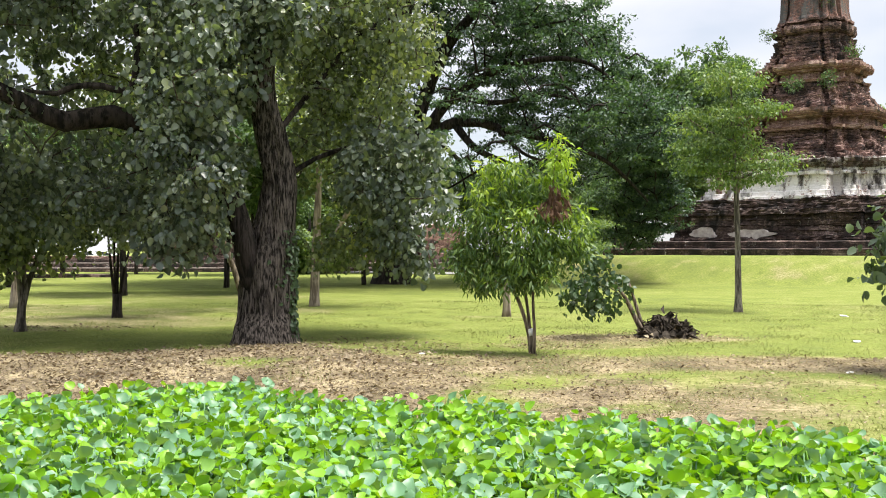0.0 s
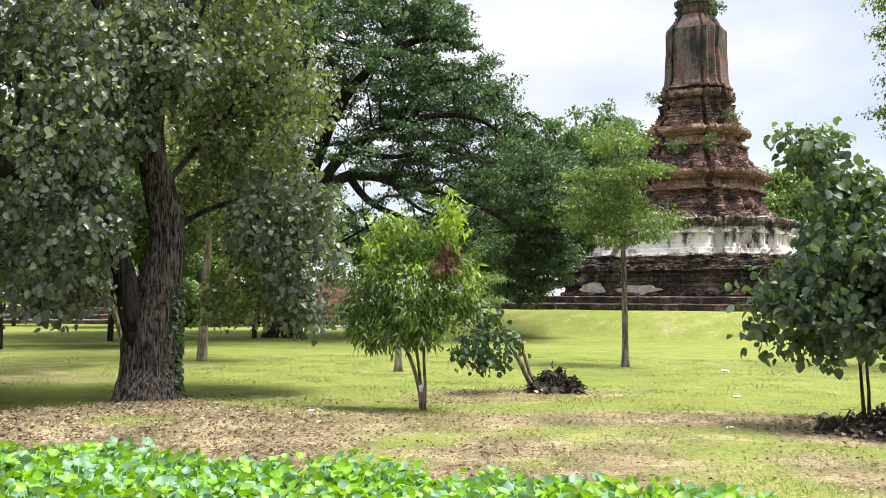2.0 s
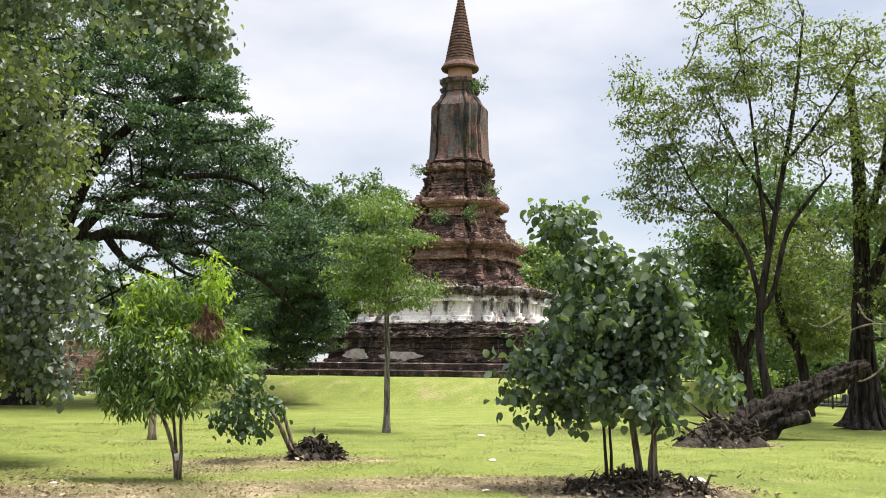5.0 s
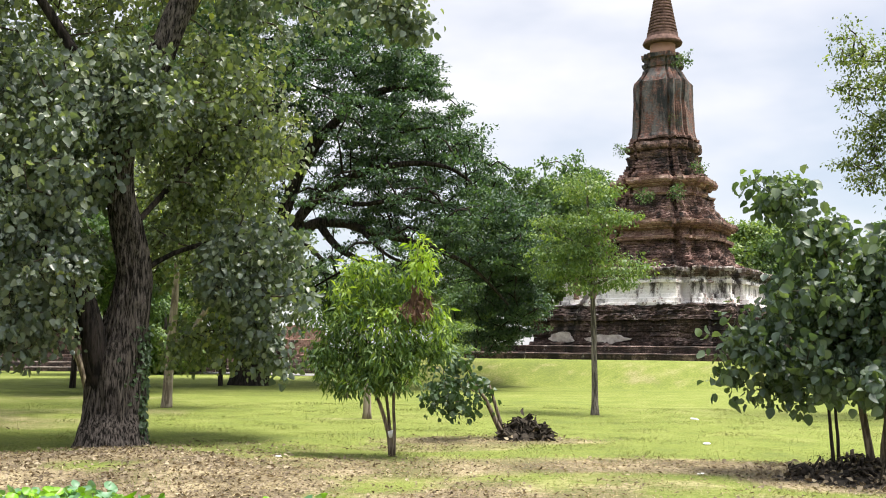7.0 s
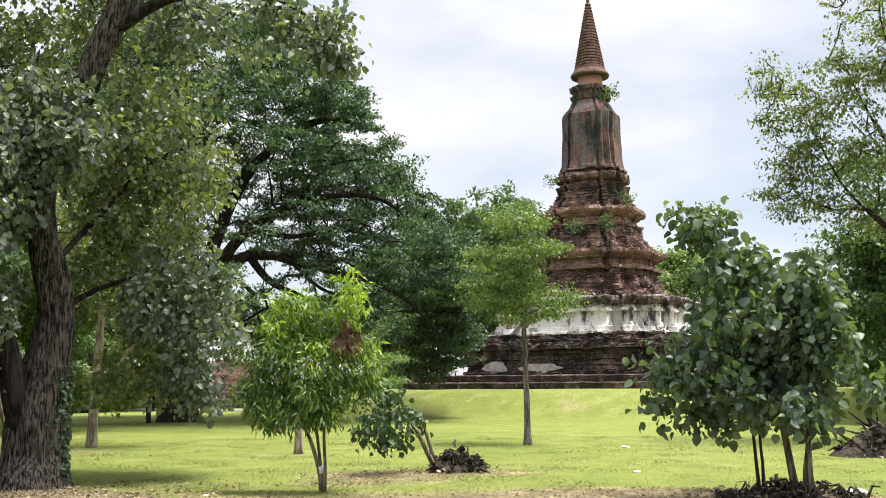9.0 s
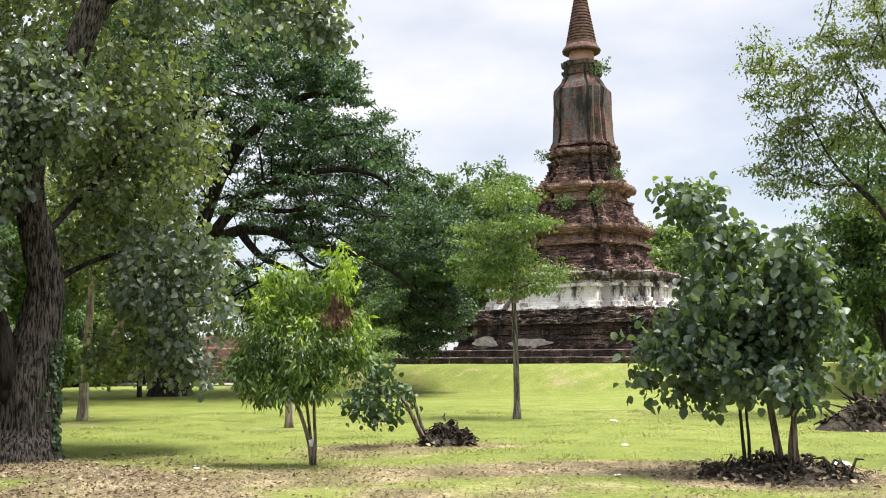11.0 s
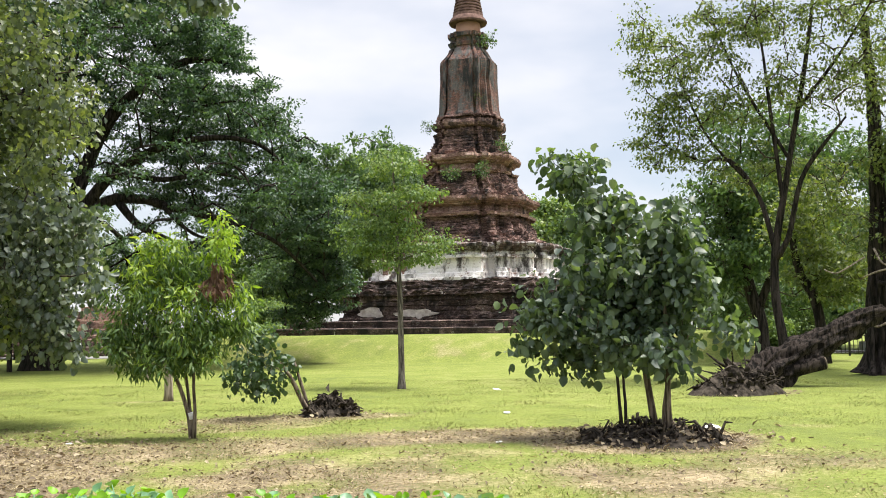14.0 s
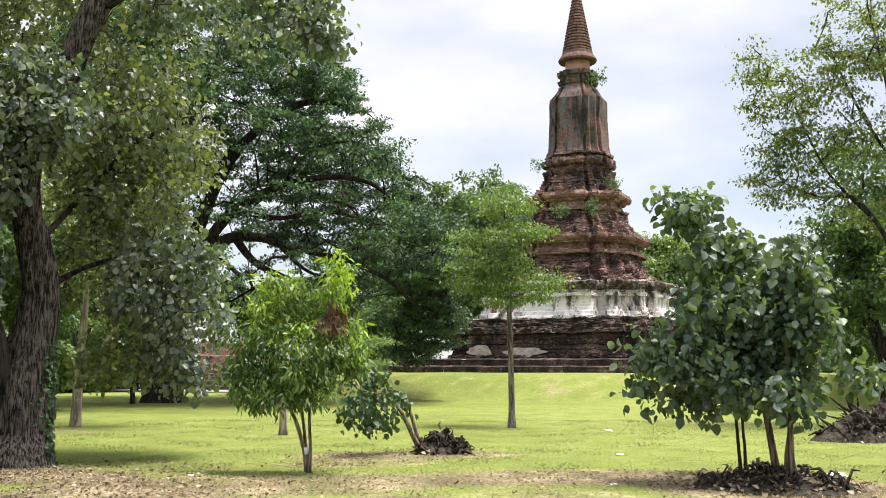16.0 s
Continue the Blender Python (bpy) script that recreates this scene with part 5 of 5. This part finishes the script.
fig = tree("fig_tree", "old fig tree with fluted dark trunk and hanging roots", (22.87, 24.65, 0),
    [[(22.54, 24.27, 0.01, 0.779), (22.55, 24.26, 0.33, 0.525), (22.56, 24.25, 1.03, 0.41), (22.57, 24.24, 2.26, 0.361), (22.65, 24.17, 4.21, 0.271), (22.65, 24.17, 6.36, 0.213), (22.65, 24.17, 8.53, 0.164), (22.54, 24.27, 11.12, 0.115)]],
    [[(22.64, 24.18, 3.85, 0.205), (22.88, 23.26, 5.70, 0.164), (23.09, 22.33, 7.82, 0.123), (23.73, 21.65, 9.78, 0.066)], [(22.63, 24.18, 5.82, 0.164), (23.04, 23.52, 8.06, 0.115), (23.09, 23.19, 10.50, 0.057)], [(22.33, 23.92, 2.77, 0.082), (22.45, 22.98, 2.73, 0.049), (22.98, 22.17, 3.20, 0.025)]],
    [((22.72, 22.71, 4.42), (1.29, 2.00, 1.10), 60), ((22.67, 22.76, 6.49), (1.29, 2.00, 1.10), 96), ((22.90, 25.29, 4.68), (1.17, 1.60, 0.98), 40), ((22.63, 22.80, 9.28), (1.66, 2.40, 1.66), 128), ((23.85, 21.52, 6.86), (1.66, 2.50, 3.68), 192), ((22.60, 22.26, 2.62), (0.82, 1.00, 0.33), 12), ((22.01, 26.07, 6.05), (1.17, 1.50, 0.98), 57), ((23.35, 22.06, 11.25), (2.21, 2.50, 1.29), 96)],
    ("spray", M_OLIVE, 56, 0.62, 0.13, 0.8, 0.35, 0.28), 92, flute=0.3, sides=36, twig=0.014, skip=0.5, thin=0.55)
for rows in ([(20.17, 22.37, 1.66, 0.03), (20.18, 22.09, 1.55, 0.032), (20.23, 21.77, 1.46, 0.03), (20.52, 21.50, 1.70, 0.028), (20.67, 21.36, 2.01, 0.025), (20.86, 21.45, 2.48, 0.022), (21.07, 21.52, 2.76, 0.015)],
             [(20.20, 22.34, 2.79, 0.022), (20.32, 21.96, 2.95, 0.026), (20.51, 21.51, 3.04, 0.026), (20.84, 21.19, 2.99, 0.022), (21.27, 21.04, 2.92, 0.015)],
             [(19.50, 22.95, 3.10, 0.015), (19.58, 22.62, 2.96, 0.02), (19.81, 22.41, 3.10, 0.022), (20.63, 22.62, 3.44, 0.02)],
             [(21.17, 22.81, 3.71, 0.035), (20.88, 22.26, 3.30, 0.03), (20.65, 21.65, 3.08, 0.022), (20.82, 21.49, 2.77, 0.012)],
             [(20.89, 21.42, 2.32, 0.016), (21.15, 21.17, 2.30, 0.016), (21.46, 20.99, 2.55, 0.012)]):
    tb = Tubes()
    limb(tb, rows, 7, 0.15, 0, 0.1)
    tb.mesh("dead_twig", M_BARK_PALE, fig, "bare pale curved twig")
for dx in (-0.55, -0.32, -0.1, 0.2, 0.42, 0.6):
    gx0, gy0 = 22.54 + dx, 24.27 - 0.62 + 0.5 * abs(dx)
    tb = Tubes()
    limb(tb, [(gx0 * 1.0 + dx * 0.45, gy0 - 0.2, -0.05, 0.12), (gx0, gy0 + 0.05, 0.5, 0.08), (gx0 - dx * 0.25, gy0 + 0.12, 1.5, 0.06), (gx0 - dx * 0.4, gy0 + 0.2, 3.0, 0.04)], 8, 0.2, 0, 0.2)
    tb.mesh("aerial_root", M_BARK_DARK, fig)
settle(fig)
settle(tree("shade_tree", "dark-trunked tree with deep green foliage behind the lawn", (30.99, 41.49, 0),
    [[(25.34, 33.63, 0.13, 0.413), (25.34, 33.64, 0.69, 0.3), (25.28, 33.68, 1.85, 0.27), (25.05, 33.85, 2.78, 0.247), (24.88, 33.98, 3.96, 0.188)]],
    [[(25.29, 33.67, 2.31, 0.188), (25.78, 33.30, 3.93, 0.135), (26.26, 32.93, 5.54, 0.075)], [(24.92, 33.94, 3.72, 0.15), (24.53, 34.23, 5.15, 0.112), (24.29, 34.40, 6.58, 0.06)]],
    [((24.29, 34.40, 6.82), (1.93, 3.00, 1.21), 90), ((26.36, 34.12, 6.62), (2.22, 3.00, 1.73), 110), ((24.43, 34.30, 4.68), (1.69, 3.00, 1.21), 80), ((27.30, 34.65, 5.01), (1.77, 3.00, 1.01), 50), ((24.59, 35.41, 3.56), (0.99, 2.00, 0.74), 26), ((27.03, 34.87, 8.97), (2.78, 3.00, 1.39), 80), ((27.51, 31.89, 7.79), (1.93, 3.00, 1.69), 80), ((25.89, 34.47, 10.06), (1.98, 3.00, 0.99), 40), ((29.23, 35.67, 2.85), (2.38, 3.00, 1.06), 60), ((26.89, 37.46, 2.40), (1.06, 2.00, 1.06), 36)],
    ("spray", M_FAR, 52, 0.80, 0.20, 0.8, 0.25, 0.4), 93, twig=0.018, skip=0.6))
settle(tree("shade_tree", "leaning dark tree standing behind the fallen trunk", (24.38, 29.30, 0),
    [[(23.31, 27.59, 0.21, 0.225), (23.24, 27.65, 1.38, 0.18), (23.12, 27.75, 2.36, 0.165), (22.71, 28.08, 3.56, 0.135), (22.60, 28.17, 4.96, 0.09)]], [],
    [((23.50, 27.43, 3.33), (1.24, 2.00, 1.24), 60), ((22.97, 27.87, 4.94), (1.24, 2.00, 1.03), 50), ((24.43, 27.95, 2.97), (0.85, 1.50, 0.64), 18)], ("spray", M_OLIVE, 46, 0.7, 0.18, 0.8, 0.3, 0.4), 94, twig=0.014, skip=0.6))


# trees of the background
def far_tree(seed, hgt, rad, mat, low=0.42, label="leafy green tree standing far behind"):
    rg = np.random.default_rng(seed)
    ob = thing("distant_tree", label, "tree", "trees in the distance")
    tb = Tubes()
    nodes = limb(tb, [(0, 0, -0.3, 0.17), (0.1, 0, hgt * 0.3, 0.13), (0.3, 0.2, hgt * 0.6, 0.09), (0.2, 0.1, hgt * 0.85, 0.05)], 8, 0.6)
    tb.mesh("trunk", M_BARK_DARK, ob)
    blobs = []
    for i in range(9):
        th, q = rg.uniform(0, 6.28), rg.random() ** 0.5 * 0.7
        z = hgt * rg.uniform(low, 0.88)
        k = rad * rg.uniform(0.35, 0.55) * (1.15 - 0.5 * z / hgt)
        blobs.append(((rad * q * math.cos(th), rad * q * math.sin(th), z), (k, k, k * 0.7), 34))
    cs = sample_blobs(rg, blobs)
    tb = Tubes()
    branchwork(rg, tb, nodes[2:], cs, 0.02)
    tagged(tb.mesh("twig_growth", M_TWIG, ob), kind="stuff")
    crown(rg, ob, "spray", mat, cs, 96, 0.8, 0.20, 0.6, 0.3, 0.6)
    return ob


far_kinds = [far_tree(201, 10.0, 4.5, M_FAR), far_tree(202, 8.0, 4.8, M_FINE), far_tree(203, 12.0, 5.0, M_FAR), far_tree(204, 4.0, 3.2, M_FINE, 0.15, label="rounded light green bush far behind"), far_tree(205, 6.0, 4.2, M_FAR, 0.12, label="dark rounded thicket far behind")]
FIRST = {}
rr = random.Random(12)


def place_far(kind, x, y, s=1.0):
    m = Matrix.Translation((x, y, 0)) @ Matrix.Rotation(rr.uniform(0, 6.28), 4, "Z")
    if kind not in FIRST:
        FIRST[kind] = True
        far_kinds[kind].matrix_world = m
        far_kinds[kind].scale = (s, s, s)
    else:
        ob = copy_thing(far_kinds[kind], m)
        ob.scale = (s, s, s)


# the five before the last entry are added only to shade the left lawn
for k, x, y, s in ((2, 18.4, 74.0, 1.50), (2, 21.8, 76.0, 1.55), (2, 23.8, 78.0, 1.45), (2, 14.2, 76.0, 1.25), (0, 12.6, 70.0, 1.10), (1, 19.3, 71.5, 0.95), (0, 14.4, 88.9, 0.80), (1, 10.4, 69.3, 0.75), (3, 11.0, 63.1, 0.80), (3, 9.4, 65.4, 0.90), (1, 35.0, 76.4, 1.55), (0, 40.0, 78.4, 1.30), (1, 44.9, 83.8, 0.80), (2, 44.4, 87.5, 0.80), (0, 44.8, 78.2, 0.80), (0, 38.5, 58.6, 0.75), (1, 36.1, 50.6, 0.70), (2, 40.3, 52.4, 0.90), (0, 46.3, 55.3, 1.00), (2, 52.5, 57.8, 1.00), (0, 44.5, 46.2, 1.00), (2, 43.3, 41.7, 1.10), (3, 33.1, 45.3, 0.80), (3, 39.4, 48.0, 0.80), (3, 36.9, 36.8, 0.80), (2, -3.8, 79.9, 1.10), (0, -7.9, 75.6, 1.00), (2, -13.4, 82.9, 1.20), (0, -16.7, 76.2, 1.10), (2, -22.9, 82.9, 1.20), (1, -41.2, 123.3, 1.40), (0, -49.0, 118.2, 1.30), (2, -52.2, 108.0, 1.50), (0, -48.3, 87.5, 1.30), (2, -47.5, 76.4, 1.30), (0, 2.9, 87.9, 1.00), (0, 6.6, 84.0, 1.00), (1, 9.2, 80.0, 1.00), (0, -5.0, 65.8, 0.60), (1, -22.9, 92.2, 1.00), (0, -21.6, 56.0, 0.90), (2, -23.3, 49.8, 0.90), (0, -24.6, 43.5, 1.00), (1, -24.2, 37.9, 1.00), (0, -11.6, 60.9, 0.90), (1, -19.6, 63.0, 0.80), (3, -8.9, 65.4, 1.20), (1, -11.3, 71.1, 0.80), (3, -9.2, 69.4, 1.20), (4, 37.5, 54.4, 0.80), (4, 36.9, 50.0, 0.80), (4, 41.1, 51.7, 0.90), (4, 44.5, 51.5, 0.90), (4, 45.2, 48.3, 0.90), (4, 41.3, 40.9, 0.80), (2, 18.1, 73.8, 1.00), (0, 22.4, 83.1, 1.45), (0, 34.5, 72.2, 1.10), (0, -6.4, 36.0, 0.80), (0, -11.0, 34.0, 0.75), (0, -9.0, 41.0, 0.80), (0, -18.5, 42.0, 0.80), (2, -3.5, 44.0, 0.65), (0, -25.0, 46.0, 0.9)):
    place_far(k, x, y, s)
# ---- small things of the distance ----
def car(at, rz, label):
    ob = thing("car", label, "car", "parked cars", at, rz)
    prof = [(-2.25, 0.35), (-2.28, 0.75), (-2.1, 0.95), (-1.2, 1.02), (-0.6, 1.45), (1.2, 1.5), (1.9, 1.05), (2.2, 0.95), (2.25, 0.4)]
    v = [(x, s * (0.88 - 0.14 * max(0, z - 1.0) / 0.5), z) for s in (-1, 1) for x, z in prof]
    n = len(prof)
    f = [tuple(range(n)), tuple(range(2 * n - 1, n - 1, -1))] + [(i, i + n, (i + 1) % n + n, (i + 1) % n) for i in range(n)]
    link_mesh("body", v, f, M_PAINT, ob)
    for s in (-1, 1):
        g = [(-1.05, 1.05), (-0.55, 1.38), (1.1, 1.43), (1.6, 1.08)]
        link_mesh("side_window", [(x, s * (0.89 - 0.14 * max(0, z - 1.0) / 0.5), z) for x, z in g], [(0, 1, 2, 3) if s < 0 else (3, 2, 1, 0)], M_GLASS_DARK, ob, "dark glass")
        for x in (-1.4, 1.4):
            tb = Tubes()
            tb.add([(x, s * 0.72, 0.33), (x, s * 0.92, 0.33)], [0.33, 0.33], 20)
            w = tb.mesh("wheel", M_TYRE, ob)
            tb = Tubes()
            tb.add([(x, s * 0.90, 0.33), (x, s * 0.93, 0.33)], [0.2, 0.19], 14)
            tb.mesh("rim", M_METAL, w)
    link_mesh("windscreen", [(-1.12, -0.72, 1.07), (-1.12, 0.72, 1.07), (-0.66, 0.68, 1.43), (-0.66, -0.68, 1.43)], [(0, 1, 2, 3)], M_GLASS_DARK, ob, "dark glass")
    return ob


car((-35.97, 97.57, 0), 8, "white parked car beyond the ruined walls")
car((-35.67, 104.04, 0), 172, "white parked car under the far trees")
car((-46.24, 108.55, 0), 3, "white parked car seen between the trunks")

house = thing("house", "low white building with a teal roof behind the trees", "building", at=(-63.55, 124.80, 0))
bm = bmesh.new()
box(bm, (0, 0, 1.6), (22, 6, 3.2), 0.05)
part("wall", bm, M_WHITE, house)
bm = bmesh.new()
box(bm, (0, -0.5, 3.5), (23, 8.5, 0.35), 0.08, Matrix.Rotation(0.12, 4, "X"))
part("roof", bm, M_TEAL, house)
for i in range(6):
    bm = bmesh.new()
    box(bm, (-9 + i * 3.6, -3.02, 1.6), (1.5, 0.1, 1.3), 0.02)
    part("window", bm, M_GLASS_DARK, house)

hedge = thing("hedge", "low dark clipped hedge along the far road", "hedge", at=(-44.89, 102.60, 0))
rg = np.random.default_rng(77)
n_h = 5000
hp = np.column_stack([rg.uniform(-16, 16, n_h), rg.uniform(-0.5, 0.5, n_h), rg.uniform(0, 1.0, n_h)])
leaves("foliage", "spray", hp, unit(rg, n_h), unit(rg, n_h) + (0, 0, 1), rg.uniform(0.15, 0.3, n_h), M_FAR, hedge)
bm = bmesh.new()
box(bm, (0, 0, 0.42), (32, 0.7, 0.8), 0.1)
part("hedge_core", bm, M_IVY, hedge)

# iron fence, road and pavilion beyond the lawn
fx, fy, fr = 32.97, 40.35, -28
fence = thing("fence", "dark iron railing along the far edge of the lawn", "fence", at=(fx, fy, 0), rz=fr)
for i in range(9):
    bm = bmesh.new()
    box(bm, (i * 2.0, 0, 0.6), (0.09, 0.09, 1.2), 0.01)
    part("post", bm, M_METAL, fence)
for z in (0.2, 1.0):
    bm = bmesh.new()
    box(bm, (8, 0, z), (16, 0.05, 0.05), 0.008)
    part("rail", bm, M_METAL, fence)
bm = bmesh.new()
box(bm, (0, 0, 0.6), (0.035, 0.035, 0.9), 0.004)
bar0 = part("bar", bm, M_METAL, fence)
bar0.location = (0.2, 0, 0)
for i in range(1, 80):
    if i % 10:
        ob = bar0.copy()
        scene.collection.objects.link(ob)
        ob.location = (i * 0.2, 0, 0)
pav = thing("pavilion", "open timber pavilion with a brown roof", "pavilion", at=(45.77, 44.89, 0), rz=fr)
for sx in (-3, -1, 1, 3):
    for sy in (-1.8, 1.8):
        bm = bmesh.new()
        box(bm, (sx, sy, 1.2), (0.16, 0.16, 2.4), 0.02)
        part("post", bm, M_ROOF, pav)
v = [(-4, -2.8, 2.3), (4, -2.8, 2.3), (4, 2.8, 2.3), (-4, 2.8, 2.3), (-2.6, 0, 3.6), (2.6, 0, 3.6)]
link_mesh("roof", v, [(0, 1, 5, 4), (2, 3, 4, 5), (1, 2, 5), (3, 0, 4), (3, 2, 1, 0)], M_ROOF, pav)
bm = bmesh.new()
box(bm, (0, 0, 0.25), (7.4, 4.6, 0.5), 0.03)
part("floor", bm, M_WHITE, pav)
bm = bmesh.new()
bmesh.ops.create_grid(bm, x_segments=40, y_segments=1, size=1.0, matrix=Matrix.Translation((0, 0, 0.06)) @ Matrix.Diagonal((60, 2.6, 1, 1)))
road = part("road", bm, M_ASPHALT)
road.matrix_world = pose(fx + 4.0, fy + 5.0, 0, 0, 0, fr)
tagged(road, "pale asphalt lane beyond the railing", "road", kind="structure")

# crumpled paper on the lawn
for x, y, s in ((8.6, 12.6, 0.13), (7.0, 16.6, 0.07), (9.4, 23.0, 0.10), (-0.3, 14.2, 0.05), (5.1, 12.3, 0.05)):
    bm = bmesh.new()
    bmesh.ops.create_icosphere(bm, subdivisions=2, radius=s)
    for vv in bm.verts:
        vv.co *= 1 + 0.5 * noise.noise(vv.co * 14 + Vector((x, y, 0)))
        vv.co.z *= 0.22
    ob = part("paper_scrap", bm, M_PAPER)
    ob.matrix_world = pose(x, y, height(x, y) + 0.02, 4, 3, 40 * x)
    tagged(ob, "crumpled white paper lying on the grass", "litter", "paper scraps")

# ---- floating plants ----
rg = np.random.default_rng(91)
n_p = 16500
px = rg.uniform(-9.5, 6.5, n_p)
py = rg.uniform(2.9, 11.2, n_p)
keep = py < np.interp(px, EDGE_X, EDGE_Y) + 0.12 * np.sin(px * 5) + 0.1 * rg.normal(size=n_p)
keep &= np.abs(px) < 1.5 + 0.62 * py
px, py = px[keep], py[keep]
stems_p, LP, LY, LN, LS = Tubes(), [], [], [], []
for x, y in zip(px, py):
    top = 0.07 + 0.14 * noise.noise((x * 0.6, y * 0.6, 7.0)) + 0.05 * noise.noise((x * 2.2, y * 2.2, 2.0))
    for j in range(rg.integers(3, 6)):
        th, lean = rg.uniform(0, 6.283), rg.uniform(0.05, 0.20)
        hgt = top + rg.uniform(-0.18, 0.07)
        p = np.array((x + lean * math.cos(th), y + lean * math.sin(th), hgt))
        LP.append(p)
        out = np.array((math.cos(th), math.sin(th), 0.0))
        LY.append(out * rg.uniform(0.4, 1.0) + np.array((0, 0, rg.uniform(-0.1, 0.75))))
        LN.append(-out * rg.uniform(0.2, 1.0) + np.array((0, 0, 0.7)) + rg.normal(size=3) * 0.62)
        LS.append(rg.uniform(0.050, 0.112))
        if j < 2:
            stems_p.add([(x, y, -0.42), (x * 0.5 + p[0] * 0.5, y * 0.5 + p[1] * 0.5, (hgt - 0.42) * 0.45), tuple(p)], [0.016, 0.012, 0.006], 4)
hya = thing("water_hyacinth", "dense mat of glossy bright green water hyacinth", "water plants", at=(0, 6.5, -0.42))
tagged(hya, kind="stuff")
leaves("leaf_mat", "cup", LP, LY, LN, LS, M_HYA, hya)
stems_p.mesh("stem_mat", M_HYA, hya)
settle(hya)

# ---- grass blades and leaf litter ----
rg = np.random.default_rng(92)
n_g = 230000
d = 7.0 + 23.0 * rg.random(n_g) ** 1.25
az = rg.uniform(-0.50, 0.92, n_g)
gxp, gyp = d * np.sin(az), d * np.cos(az)
ok = gyp > np.interp(gxp, EDGE_X, EDGE_Y) + 0.05
gxp, gyp = gxp[ok], gyp[ok]
bar_v = np.array([bareness(float(a), float(b)) for a, b in zip(gxp, gyp)])
ok = rg.random(len(bar_v)) > bar_v * 0.85
gxp, gyp = gxp[ok], gyp[ok]
# rank tufts on the slope below the monument
ca, cb = rg.uniform(-17.0, 20.5, 26000), rg.uniform(-17.0, 17.0, 26000)
cr = np.maximum(np.abs(ca) - np.where(ca > 0, 3.3, 0.0), np.abs(cb))
ok = (cr > 12.3) & (cr < 15.9) & (cb > -4)
sx, sy = CHEDI.x + ca * c40 - cb * s40, CHEDI.y - ca * s40 - cb * c40
ok &= np.array([noise.noise((float(a) * 0.7, float(b) * 0.7, 5.0)) > -0.25 for a, b in zip(sx, sy)])
gxp, gyp = np.concatenate([gxp, sx[ok]]), np.concatenate([gyp, sy[ok]])
gz = np.array([height(float(a), float(b)) for a, b in zip(gxp, gyp)])
n_g = len(gxp)
tuft = np.array([0.6 + 0.9 * max(0.0, noise.noise((float(a) * 0.9, float(b) * 0.9, 9.0)) + 0.15) for a, b in zip(gxp, gyp)])
Yd = rg.normal(size=(n_g, 3)) * 0.9
Yd[:, 2] = 1.0
grass = leaves("grass", "blade", np.column_stack([gxp, gyp, gz - 0.005]), Yd, unit(rg, n_g), tuft * rg.uniform(0.02, 0.062, n_g) * (0.75 + 0.02 * np.hypot(gxp, gyp)), M_BLADE)
tagged(grass, "short yellow-green lawn grass blades", "grass", kind="stuff")

n_l = 110000
lx, ly = rg.uniform(-11, 9, n_l), rg.uniform(6, 20, n_l)
lb = np.array([bareness(float(a), float(b)) for a, b in zip(lx, ly)])
ok = (rg.random(n_l) < (lb - 0.18) * np.where(lx > 2.5, 0.7, 1.4) + np.where(lx > 2.5, 0.005, 0.012)) & (ly > np.interp(lx, EDGE_X, EDGE_Y) + 0.05)
lx, ly = lx[ok], ly[ok]
lz = np.array([height(float(a), float(b)) for a, b in zip(lx, ly)]) + rg.uniform(0.005, 0.035, len(lx))
Nn = unit(rg, len(lx)) * 0.55
Nn[:, 2] += 1.0
litter = leaves("leaf_litter", "round", np.column_stack([lx, ly, lz]), unit(rg, len(lx)) * (1, 1, 0.35), Nn, (0.016 + 0.062 * rg.random(len(lx)) ** 4) * np.where(lx > 0, 0.75, 1.0), M_DEAD)
tagged(litter, "curled dry brown leaves scattered on bare earth", "leaves", kind="stuff")

# dry straw lying on the worn ground
n_s = 60000
lx, ly = rg.uniform(-11, 10, n_s), rg.uniform(6, 19, n_s)
lb = np.array([bareness(float(a), float(b)) for a, b in zip(lx, ly)])
ok = (rg.random(n_s) < (lb * 1.1 - 0.1) * np.where(lx < -1.0, 0.35, 1.0)) & (ly > np.interp(lx, EDGE_X, EDGE_Y) + 0.05)
lx, ly = lx[ok], ly[ok]
lz = np.array([height(float(a), float(b)) for a, b in zip(lx, ly)]) + rg.uniform(0.004, 0.02, len(lx))
Yd = unit(rg, len(lx)) * (1, 1, 0.3)
Nn = unit(rg, len(lx)) * 0.5
Nn[:, 2] += 1.0
straw = leaves("straw", "blade", np.column_stack([lx, ly, lz]), Yd, Nn, rg.uniform(0.03, 0.09, len(lx)), M_STRAW)
tagged(straw, "dry yellow straw lying on the worn ground", "straw", kind="stuff")
